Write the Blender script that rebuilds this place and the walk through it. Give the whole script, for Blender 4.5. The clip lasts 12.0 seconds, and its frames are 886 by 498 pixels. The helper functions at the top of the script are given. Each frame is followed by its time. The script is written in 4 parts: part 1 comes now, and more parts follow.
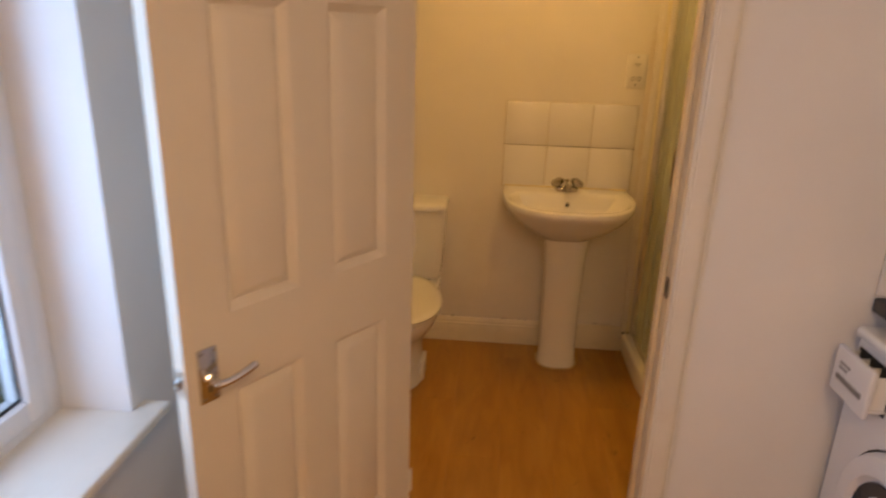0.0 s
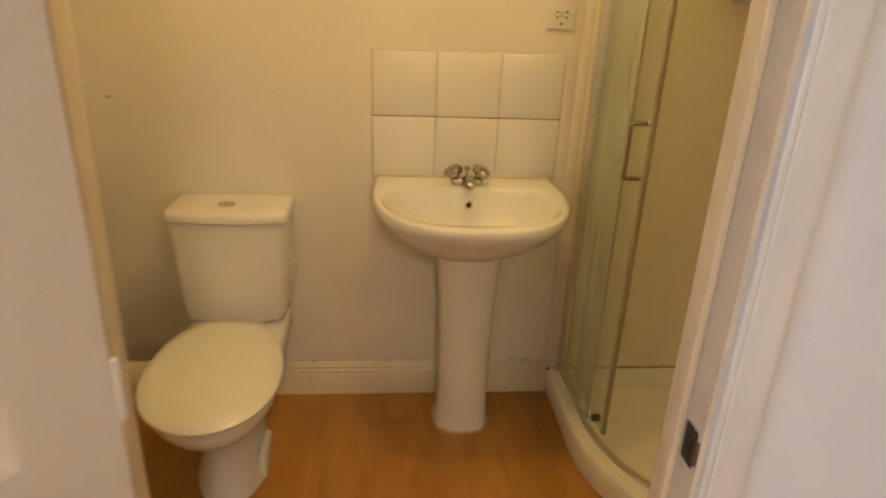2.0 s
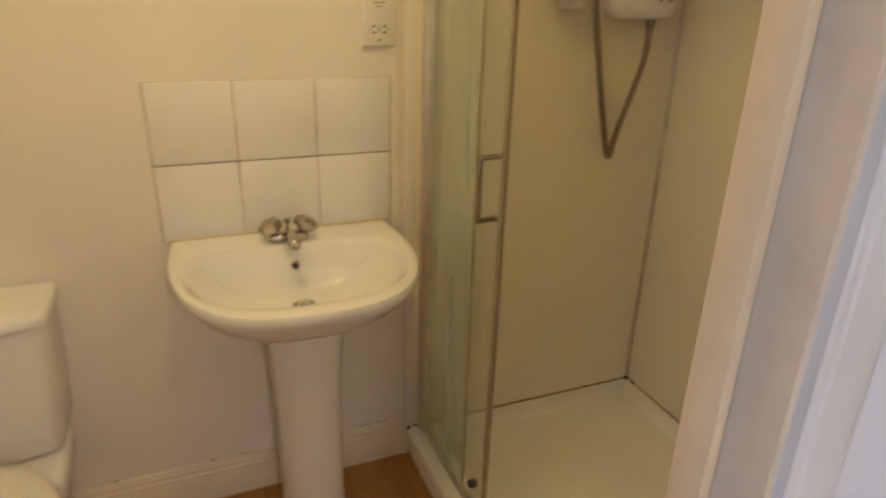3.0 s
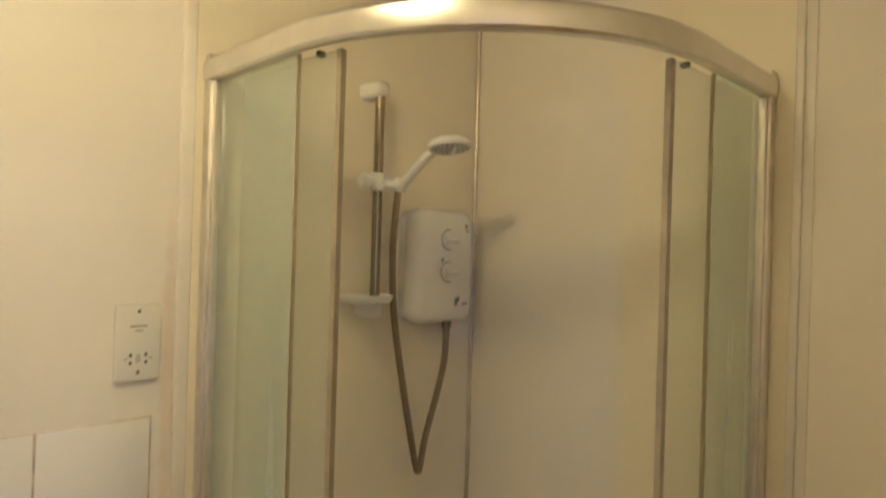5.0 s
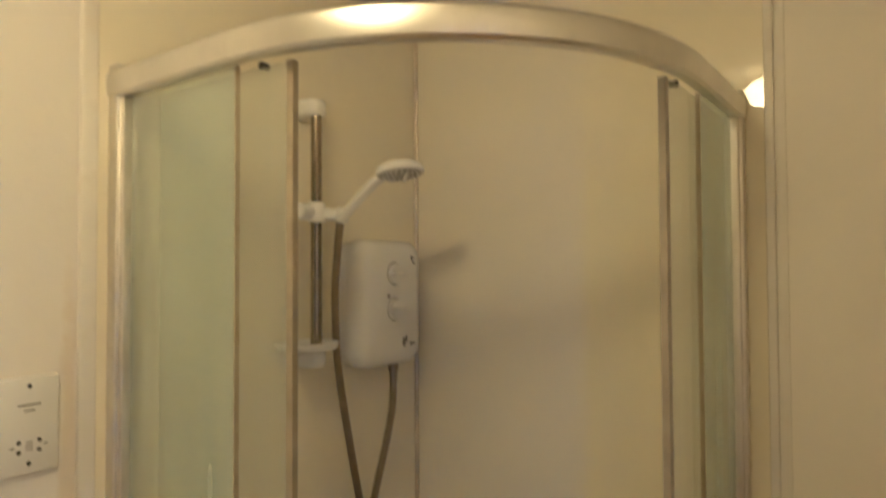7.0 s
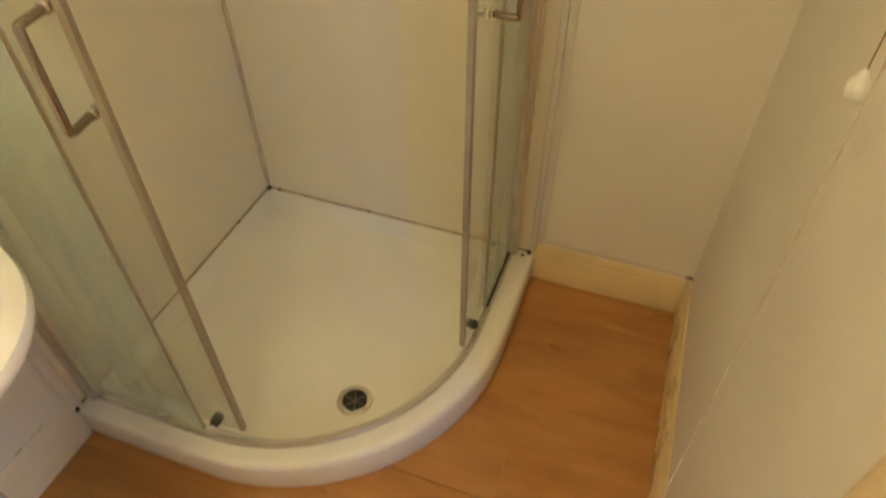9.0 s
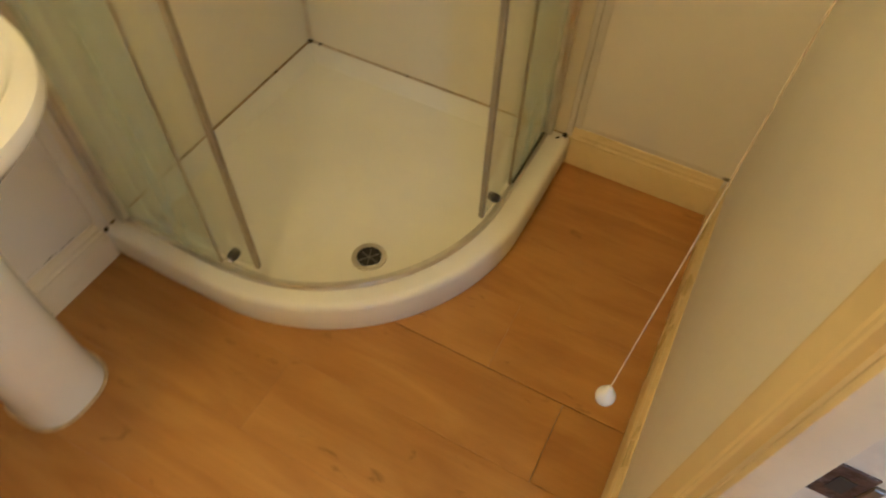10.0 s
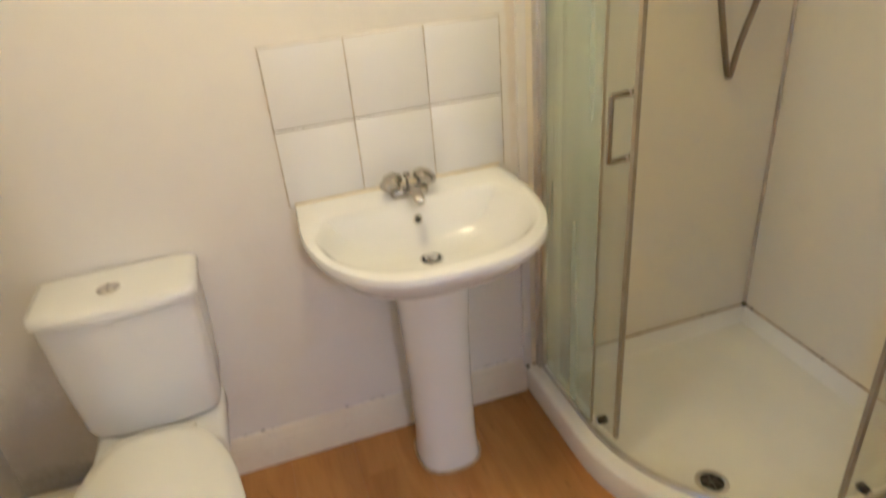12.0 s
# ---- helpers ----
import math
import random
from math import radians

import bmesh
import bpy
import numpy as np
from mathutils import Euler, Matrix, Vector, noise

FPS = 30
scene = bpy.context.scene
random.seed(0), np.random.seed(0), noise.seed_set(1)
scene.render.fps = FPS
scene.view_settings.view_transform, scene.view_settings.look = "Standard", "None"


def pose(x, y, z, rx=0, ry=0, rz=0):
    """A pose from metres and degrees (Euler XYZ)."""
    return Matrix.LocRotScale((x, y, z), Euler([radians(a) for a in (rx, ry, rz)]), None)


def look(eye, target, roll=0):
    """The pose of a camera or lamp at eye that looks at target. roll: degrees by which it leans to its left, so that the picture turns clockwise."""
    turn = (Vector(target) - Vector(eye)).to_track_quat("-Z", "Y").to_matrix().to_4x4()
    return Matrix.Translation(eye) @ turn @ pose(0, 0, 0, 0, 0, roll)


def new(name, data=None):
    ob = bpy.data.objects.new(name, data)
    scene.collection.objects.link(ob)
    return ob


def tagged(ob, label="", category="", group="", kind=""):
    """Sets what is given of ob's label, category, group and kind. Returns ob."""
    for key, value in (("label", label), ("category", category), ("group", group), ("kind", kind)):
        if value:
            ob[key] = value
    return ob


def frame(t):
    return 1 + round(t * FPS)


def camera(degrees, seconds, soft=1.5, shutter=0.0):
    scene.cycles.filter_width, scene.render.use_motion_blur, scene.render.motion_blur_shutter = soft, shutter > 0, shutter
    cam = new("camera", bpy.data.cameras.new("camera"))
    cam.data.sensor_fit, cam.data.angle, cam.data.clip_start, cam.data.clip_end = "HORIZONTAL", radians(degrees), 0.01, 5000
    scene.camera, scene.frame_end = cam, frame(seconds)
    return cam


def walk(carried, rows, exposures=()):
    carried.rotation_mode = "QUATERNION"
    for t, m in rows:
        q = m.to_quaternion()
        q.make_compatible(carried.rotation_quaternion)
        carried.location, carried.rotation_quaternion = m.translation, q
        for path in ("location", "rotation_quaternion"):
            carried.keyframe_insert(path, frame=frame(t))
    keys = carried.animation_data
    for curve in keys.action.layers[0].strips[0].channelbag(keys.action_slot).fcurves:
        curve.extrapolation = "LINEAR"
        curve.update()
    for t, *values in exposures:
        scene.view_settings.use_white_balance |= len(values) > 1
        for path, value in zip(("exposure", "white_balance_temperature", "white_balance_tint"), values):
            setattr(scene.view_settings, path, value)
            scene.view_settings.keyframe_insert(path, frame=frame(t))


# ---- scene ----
cam = camera(69.0, 12.0, soft=2.0, shutter=0.5)
PATH = [
    (0, (0.059, 0.067, 1.51), (-0.085, 1.96, 0.881), 1.8),
    (0.5, (0.123, 0.297, 1.493), (0.112, 2.207, 0.901), 2.8),
    (1, (0.172, 0.583, 1.456), (0.136, 2.486, 0.839), 2.2),
    (1.5, (0.147, 0.875, 1.437), (0.167, 2.752, 0.748), 2.3),
    (2, (0.145, 1.085, 1.423), (0.323, 2.927, 0.662), 2.5),
    (2.5, (0.174, 1.298, 1.433), (0.599, 3.094, 0.662), 2.6),
    (2.7, (0.178, 1.37, 1.437), (0.71, 3.138, 0.669), 2.1),
    (4.3, (0.127, 1.707, 1.563), (1.493, 3.089, 1.091), 3.0),
    (4.5, (0.143, 1.746, 1.565), (1.538, 3.143, 1.245), 2.5),
    (5, (0.199, 1.812, 1.581), (1.612, 3.227, 1.583), 1.7),
    (5.5, (0.23, 1.866, 1.605), (1.65, 3.269, 1.728), 1.4),
    (6, (0.239, 1.925, 1.62), (1.695, 3.29, 1.757), 1.2),
    (6.5, (0.237, 1.982, 1.627), (1.765, 3.262, 1.791), 1.1),
    (6.7, (0.236, 1.996, 1.631), (1.798, 3.234, 1.803), 0.8),
    (8.3, (0.296, 2.036, 1.506), (1.828, 2.685, 0.396), -0.7),
    (8.5, (0.303, 2.029, 1.484), (1.767, 2.618, 0.256), -0.6),
    (9, (0.291, 2.023, 1.442), (1.621, 2.51, 0.03), -0.2),
    (9.5, (0.261, 1.995, 1.391), (1.456, 2.453, -0.146), 0.4),
    (10, (0.265, 1.946, 1.373), (1.33, 2.468, -0.237), 2.3),
    (10.5, (0.237, 1.834, 1.369), (1.108, 2.678, -0.221), 0.7),
    (11, (0.179, 1.738, 1.397), (0.799, 2.916, -0.095), -0.6),
    (11.5, (0.112, 1.673, 1.441), (0.566, 3.124, 0.142), -4.9),
    (12, (0.047, 1.547, 1.501), (0.533, 3.236, 0.547), -5.2),
]
EXPOSURE = [
    (0, -0.88, 8000, 25), (0.5, -0.88, 10800, 22), (1, -0.87, 9900, 18), (1.5, -0.46, 6900, 10), (2, -0.36, 6100, 9),
    (2.5, -0.4, 5550, 9), (4.5, -0.17, 4650, 12), (5, -0.3, 4450, 12), (5.5, -0.49, 4400, 12), (6.5, -0.55, 4450, 14), (8.5, 0.3, 4620, 12), (9.5, 0.21, 4800, 7),
    (10, 0.17, 5000, 6), (10.5, 0.17, 5050, 5), (11, 0.16, 4680, 9), (11.5, 0.19, 4400, 11), (12, 0.22, 4180, 13),
]
walk(cam, [(t, look(eye, target, roll)) for t, eye, target, roll in PATH], EXPOSURE)

# ---- the plan, in metres ----
XL, XR = -0.76, 1.644            # left and right walls
YB, YI, YO, YK = 3.13, 1.79, 1.715, -1.6   # back wall, door wall inside and outside, kitchen's rear wall
ZC = 2.375                       # ceiling
JL, JR, DH = -0.182, 0.543, 1.985  # door opening
CX, CY = 1.31, 2.80              # centre of the quadrant shower
LAMP = (0.26, 2.44, ZC)
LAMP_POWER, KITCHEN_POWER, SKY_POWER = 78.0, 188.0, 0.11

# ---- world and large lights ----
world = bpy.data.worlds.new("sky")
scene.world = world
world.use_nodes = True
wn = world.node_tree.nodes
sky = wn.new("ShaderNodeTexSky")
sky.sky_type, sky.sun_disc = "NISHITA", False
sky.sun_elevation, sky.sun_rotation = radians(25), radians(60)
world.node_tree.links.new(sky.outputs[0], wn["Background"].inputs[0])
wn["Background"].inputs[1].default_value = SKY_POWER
sun = new("sun", bpy.data.lights.new("sun", "SUN"))
sun.data.energy, sun.data.angle, sun.data.color = 1.5, radians(15), (1, 0.96, 0.9)
sun.matrix_world = look((3, 2, 3), (0, 0, 0.5))
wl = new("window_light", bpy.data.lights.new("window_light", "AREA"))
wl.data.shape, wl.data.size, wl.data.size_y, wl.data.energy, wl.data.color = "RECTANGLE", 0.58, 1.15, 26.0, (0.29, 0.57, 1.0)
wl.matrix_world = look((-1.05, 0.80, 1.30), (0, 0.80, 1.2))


# ---- materials ----
def mat(name, base, rough=0.5, metal=0.0, vary=0.06, scale=8.0, bump=0.0, bump_scale=60.0, dirt=None, dirt_scale=3.0, dirt_amount=0.3, coat=0.0, spec=0.5):
    m = bpy.data.materials.new(name)
    m.use_nodes = True
    n, l = m.node_tree.nodes, m.node_tree.links
    b = n["Principled BSDF"]
    geo = n.new("ShaderNodeTexCoord")
    pos = geo.outputs["Object"]
    nz = n.new("ShaderNodeTexNoise")
    nz.inputs["Scale"].default_value, nz.inputs["Detail"].default_value = scale, 5
    l.new(pos, nz.inputs["Vector"])
    ramp = n.new("ShaderNodeValToRGB")
    ramp.color_ramp.elements[0].position, ramp.color_ramp.elements[1].position = 0.3, 0.7
    ramp.color_ramp.elements[0].color = (*[c * (1 - vary) for c in base], 1)
    ramp.color_ramp.elements[1].color = (*[min(1, c * (1 + vary * 0.5)) for c in base], 1)
    l.new(nz.outputs["Fac"], ramp.inputs["Fac"])
    out = ramp.outputs["Color"]
    if dirt:
        dn = n.new("ShaderNodeTexNoise")
        dn.inputs["Scale"].default_value, dn.inputs["Detail"].default_value, dn.inputs["Roughness"].default_value = dirt_scale, 8, 0.7
        l.new(pos, dn.inputs["Vector"])
        dr = n.new("ShaderNodeMapRange")
        dr.inputs["From Min"].default_value, dr.inputs["From Max"].default_value, dr.inputs["To Max"].default_value = 0.55, 0.8, dirt_amount
        l.new(dn.outputs["Fac"], dr.inputs["Value"])
        mx = n.new("ShaderNodeMix")
        mx.data_type = "RGBA"
        mx.inputs["B"].default_value = (*dirt, 1)
        l.new(dr.outputs["Result"], mx.inputs["Factor"])
        l.new(out, mx.inputs["A"])
        out = mx.outputs["Result"]
    l.new(out, b.inputs["Base Color"])
    rr = n.new("ShaderNodeMapRange")
    rr.inputs["To Min"].default_value, rr.inputs["To Max"].default_value = max(0.004, rough * 0.85), min(1, rough * 1.15)
    l.new(nz.outputs["Fac"], rr.inputs["Value"])
    l.new(rr.outputs["Result"], b.inputs["Roughness"])
    b.inputs["Metallic"].default_value = metal
    b.inputs["Coat Weight"].default_value = coat
    b.inputs["Specular IOR Level"].default_value = spec
    if bump:
        bn = n.new("ShaderNodeTexNoise")
        bn.inputs["Scale"].default_value, bn.inputs["Detail"].default_value = bump_scale, 4
        l.new(pos, bn.inputs["Vector"])
        bp = n.new("ShaderNodeBump")
        bp.inputs["Strength"].default_value, bp.inputs["Distance"].default_value = bump, 0.003
        l.new(bn.outputs["Fac"], bp.inputs["Height"])
        l.new(bp.outputs["Normal"], b.inputs["Normal"])
    return m


def stain(m, centre, size, colour, amount, detail=9.0, soft=0.5):
    """A blotch of mould, dirt or dark cracking round a place, with a ragged outline of its own."""
    n, l = m.node_tree.nodes, m.node_tree.links
    b = n["Principled BSDF"]
    old = b.inputs["Base Color"].links[0].from_socket
    co = n.new("ShaderNodeTexCoord")
    mp = n.new("ShaderNodeMapping")
    mp.vector_type = "TEXTURE"
    mp.inputs["Location"].default_value, mp.inputs["Scale"].default_value = centre, size
    l.new(co.outputs["Object"], mp.inputs["Vector"])
    ln = n.new("ShaderNodeVectorMath")
    ln.operation = "LENGTH"
    l.new(mp.outputs["Vector"], ln.inputs[0])
    nz = n.new("ShaderNodeTexNoise")
    nz.inputs["Scale"].default_value, nz.inputs["Detail"].default_value, nz.inputs["Roughness"].default_value = detail, 8, 0.75
    l.new(co.outputs["Object"], nz.inputs["Vector"])
    ad = n.new("ShaderNodeMath")
    ad.operation = "MULTIPLY_ADD"
    ad.inputs[1].default_value = 1.6
    l.new(nz.outputs["Fac"], ad.inputs[0])
    l.new(ln.outputs["Value"], ad.inputs[2])
    mr = n.new("ShaderNodeMapRange")
    mr.inputs["From Min"].default_value, mr.inputs["From Max"].default_value = 1.75, 1.75 - soft
    mr.inputs["To Max"].default_value = amount
    l.new(ad.outputs[0], mr.inputs["Value"])
    mx = n.new("ShaderNodeMix")
    mx.data_type = "RGBA"
    mx.inputs["B"].default_value = (*colour, 1)
    l.new(mr.outputs["Result"], mx.inputs["Factor"])
    l.new(old, mx.inputs["A"])
    l.new(mx.outputs["Result"], b.inputs["Base Color"])


wall_paint = mat("wall_paint", (0.84, 0.80, 0.72), 0.62, vary=0.05, scale=2.2, bump=0.3, bump_scale=38, dirt=(0.62, 0.55, 0.42), dirt_scale=1.6, dirt_amount=0.18)
back_paint = mat("back_paint", (0.82, 0.79, 0.74), 0.6, vary=0.05, scale=2.2, bump=0.3, bump_scale=38, dirt=(0.62, 0.55, 0.42), dirt_scale=1.6, dirt_amount=0.18)
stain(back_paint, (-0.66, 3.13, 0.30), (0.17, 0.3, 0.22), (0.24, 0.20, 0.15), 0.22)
stain(back_paint, (-0.68, 3.02, 0.185), (0.15, 0.3, 0.045), (0.07, 0.055, 0.04), 0.45, 34, 0.9)
# Broken crack above the skirting, its dark gap drawn in the paint's colour.
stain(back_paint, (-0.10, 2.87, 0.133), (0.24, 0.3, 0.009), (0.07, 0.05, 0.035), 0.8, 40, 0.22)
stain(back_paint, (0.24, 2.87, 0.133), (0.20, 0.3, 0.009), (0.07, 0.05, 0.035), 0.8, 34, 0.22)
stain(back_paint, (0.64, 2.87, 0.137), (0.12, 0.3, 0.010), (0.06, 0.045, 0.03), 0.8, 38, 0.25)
stain(back_paint, (0.735, 3.13, 1.25), (0.02, 0.3, 0.5), (0.60, 0.45, 0.22), 0.3, 14)
stain(back_paint, (0.02, 3.13, 0.5), (0.12, 0.3, 0.3), (0.62, 0.54, 0.42), 0.15, 7)
stain(back_paint, (-0.69, 3.13, 1.067), (0.012, 0.3, 0.005), (0.3, 0.24, 0.18), 0.6, 10, 0.3)
stain(wall_paint, (1.644, 2.0, 0.137), (0.3, 0.26, 0.012), (0.42, 0.34, 0.22), 0.28, 24)
stain(wall_paint, (1.640, 1.795, 0.136), (0.02, 0.02, 0.009), (0.10, 0.07, 0.04), 0.85, 20)
side_paint = mat("side_paint", (0.82, 0.79, 0.73), 0.6, vary=0.05, scale=2.2, bump=0.3, bump_scale=38, dirt=(0.62, 0.55, 0.42), dirt_scale=1.6, dirt_amount=0.2)
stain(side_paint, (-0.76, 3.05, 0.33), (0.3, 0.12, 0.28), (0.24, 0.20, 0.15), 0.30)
kitchen_paint = mat("kitchen_paint", (0.84, 0.83, 0.82), 0.55, vary=0.04, scale=2.0, bump=0.1, bump_scale=90, dirt=(0.6, 0.55, 0.5), dirt_amount=0.12)
ceiling_paint = mat("ceiling_paint", (0.78, 0.76, 0.70), 0.8, vary=0.05, scale=3, bump=0.1)
stain(ceiling_paint, (1.38, 3.13, 2.375), (0.34, 0.045, 0.2), (0.28, 0.16, 0.06), 0.75, 16)
gloss_cream = mat("gloss_cream", (0.80, 0.65, 0.325), 0.28, vary=0.07, scale=6, bump=0.08, bump_scale=40, dirt=(0.5, 0.38, 0.2), dirt_scale=9, dirt_amount=0.3)
gloss_white = mat("gloss_white", (0.81, 0.765, 0.68), 0.3, vary=0.05, scale=5, bump=0.07, bump_scale=45, dirt=(0.55, 0.42, 0.28), dirt_scale=7, dirt_amount=0.22)
door_paint = mat("door_paint", (0.81, 0.735, 0.61), 0.33, vary=0.04, scale=3, bump=0.05, bump_scale=120)
stop_paint = mat("stop_paint", (0.80, 0.66, 0.43), 0.35, vary=0.08, scale=7, bump=0.1, bump_scale=60, dirt=(0.4, 0.3, 0.2), dirt_scale=12, dirt_amount=0.25)
jamb_paint = mat("jamb_paint", (0.77, 0.66, 0.49), 0.4, vary=0.1, scale=8, bump=0.15, bump_scale=70, dirt=(0.45, 0.33, 0.22), dirt_scale=12, dirt_amount=0.35)
ceramic = mat("ceramic", (0.83, 0.83, 0.825), 0.13, vary=0.02, scale=4, coat=0.1, spec=0.4)
seat_plastic = mat("seat_plastic", (0.82, 0.81, 0.75), 0.16, vary=0.03, scale=4)
acrylic = mat("acrylic", (0.92, 0.90, 0.80), 0.25, vary=0.05, scale=3, dirt=(0.60, 0.52, 0.36), dirt_scale=4, dirt_amount=0.14)
tile_glaze = mat("tile_glaze", (0.82, 0.81, 0.805), 0.16, vary=0.02, scale=4)
grout = mat("grout", (0.60, 0.53, 0.42), 0.9, vary=0.4, scale=30, bump=0.3, dirt=(0.10, 0.08, 0.06), dirt_scale=14, dirt_amount=0.8)
panel_white = mat("panel_white", (0.85, 0.795, 0.62), 0.007, vary=0.03, scale=2, dirt=(0.66, 0.60, 0.50), dirt_scale=3, dirt_amount=0.25)
trim_white = mat("trim_white", (0.80, 0.77, 0.70), 0.3, vary=0.06, scale=6, dirt=(0.55, 0.42, 0.24), dirt_scale=9, dirt_amount=0.3)
chrome = mat("chrome", (0.72, 0.70, 0.66), 0.12, 1.0, vary=0.08, scale=14)
satin = mat("satin_aluminium", (0.76, 0.745, 0.70), 0.31, 1.0, vary=0.08, scale=12, dirt=(0.4, 0.36, 0.3), dirt_scale=10, dirt_amount=0.3)
dull_metal = mat("dull_metal", (0.30, 0.27, 0.24), 0.4, 1.0, vary=0.3, scale=30, dirt=(0.08, 0.06, 0.05), dirt_scale=40, dirt_amount=0.7)
# Chrome whose base is darkened in place of dark reflections.
dark_chrome = mat("dark_chrome", (0.36, 0.32, 0.26), 0.18, 1.0, vary=0.12, scale=20)
post_metal = mat("post_metal", (0.74, 0.72, 0.67), 0.36, 1.0, vary=0.1, scale=14)
black = mat("black_rubber", (0.02, 0.02, 0.02), 0.5, vary=0.2)
roller_black = mat("roller_black", (0.06, 0.055, 0.05), 0.3, 0.6, vary=0.3, scale=30)
seal = mat("seal_strip", (0.36, 0.315, 0.215), 0.5, vary=0.15, scale=20)
mould = mat("mould_bead", (0.50, 0.37, 0.19), 0.6, vary=0.5, scale=22, dirt=(0.02, 0.015, 0.01), dirt_scale=14, dirt_amount=0.95)
black_mould = mat("black_mould", (0.03, 0.024, 0.018), 0.8, vary=0.6, scale=60, bump=0.4)
corner_metal = mat("corner_metal", (0.72, 0.65, 0.53), 0.34, 1.0, vary=0.2, scale=12)
cream_gloss_clean = mat("cream_gloss_clean", (0.79, 0.645, 0.36), 0.45, vary=0.05, scale=14, bump=0.05, bump_scale=90)
tap_chrome = mat("tap_chrome", (0.50, 0.47, 0.42), 0.14, 1.0, vary=0.2, scale=30, dirt=(0.2, 0.18, 0.15), dirt_scale=40, dirt_amount=0.5)
strike_rust = mat("rusty_strike", (0.10, 0.06, 0.045), 0.5, 0.6, vary=0.6, scale=90, bump=0.4, bump_scale=160, dirt=(0.42, 0.36, 0.32), dirt_scale=70, dirt_amount=0.6)
# Paler copy of the cream gloss; cool doorway light put into its colour.
skirt_cool_lit = mat("skirt_cool_lit", (0.81, 0.745, 0.60), 0.3, vary=0.06, scale=6, bump=0.12, bump_scale=40, dirt=(0.42, 0.34, 0.22), dirt_scale=11, dirt_amount=0.35)
dark_grout = mat("dark_grout", (0.16, 0.11, 0.07), 0.9, vary=0.6, scale=26, bump=0.3, dirt=(0.55, 0.48, 0.38), dirt_scale=9, dirt_amount=0.7)
# The dim room that the riser bar mirrors is put into its base colour.
bar_chrome = mat("bar_chrome", (0.30, 0.26, 0.20), 0.16, 1.0, vary=0.25, scale=9)
white_plastic = mat("white_plastic", (0.80, 0.79, 0.76), 0.25, vary=0.03, scale=5)
grey_mark = mat("grey_mark", (0.22, 0.21, 0.20), 0.5, vary=0.1)
hose_metal = mat("hose_metal", (0.30, 0.25, 0.19), 0.36, 1.0, vary=0.15, scale=40)
cord_mat = mat("cord", (0.58, 0.49, 0.36), 0.8, vary=0.15, scale=60)
pipe_plastic = mat("pipe_plastic", (0.78, 0.72, 0.58), 0.35, vary=0.06, scale=6)
worktop_mat = mat("worktop", (0.025, 0.025, 0.027), 0.3, vary=0.5, scale=120)
appliance = mat("appliance_white", (0.80, 0.80, 0.80), 0.3, vary=0.02)
dark_glass = mat("dark_glass", (0.03, 0.03, 0.035), 0.08, vary=0.1)
upvc = mat("upvc", (0.82, 0.83, 0.84), 0.25, vary=0.02)
vinyl = mat("vinyl_floor", (0.35, 0.28, 0.20), 0.4, vary=0.15, scale=5)
grass = mat("lawn", (0.05, 0.10, 0.03), 0.9, vary=0.5, scale=9)
hedge_mat = mat("hedge", (0.04, 0.09, 0.03), 0.8, vary=0.6, scale=14)
render_wall = mat("garden_wall", (0.35, 0.33, 0.30), 0.85, vary=0.2, scale=6, bump=0.3)


def glass(name, tint, rough=0.0):
    m = bpy.data.materials.new(name)
    m.use_nodes = True
    n, l = m.node_tree.nodes, m.node_tree.links
    n.remove(n["Principled BSDF"])
    tr = n.new("ShaderNodeBsdfTransparent")
    tr.inputs[0].default_value = (*tint, 1)
    gl = n.new("ShaderNodeBsdfGlossy")
    gl.inputs["Roughness"].default_value = rough
    lw = n.new("ShaderNodeLayerWeight")
    lw.inputs[0].default_value = 0.5
    pw = n.new("ShaderNodeMath")
    pw.operation, pw.inputs[1].default_value = "POWER", 4.0
    l.new(lw.outputs["Facing"], pw.inputs[0])
    fr = n.new("ShaderNodeMath")
    fr.operation, fr.inputs[1].default_value, fr.inputs[2].default_value = "MULTIPLY_ADD", 0.6, 0.035
    l.new(pw.outputs[0], fr.inputs[0])
    mx = n.new("ShaderNodeMixShader")
    l.new(fr.outputs[0], mx.inputs[0])
    l.new(tr.outputs[0], mx.inputs[1])
    l.new(gl.outputs[0], mx.inputs[2])
    l.new(mx.outputs[0], n["Material Output"].inputs[0])
    return m


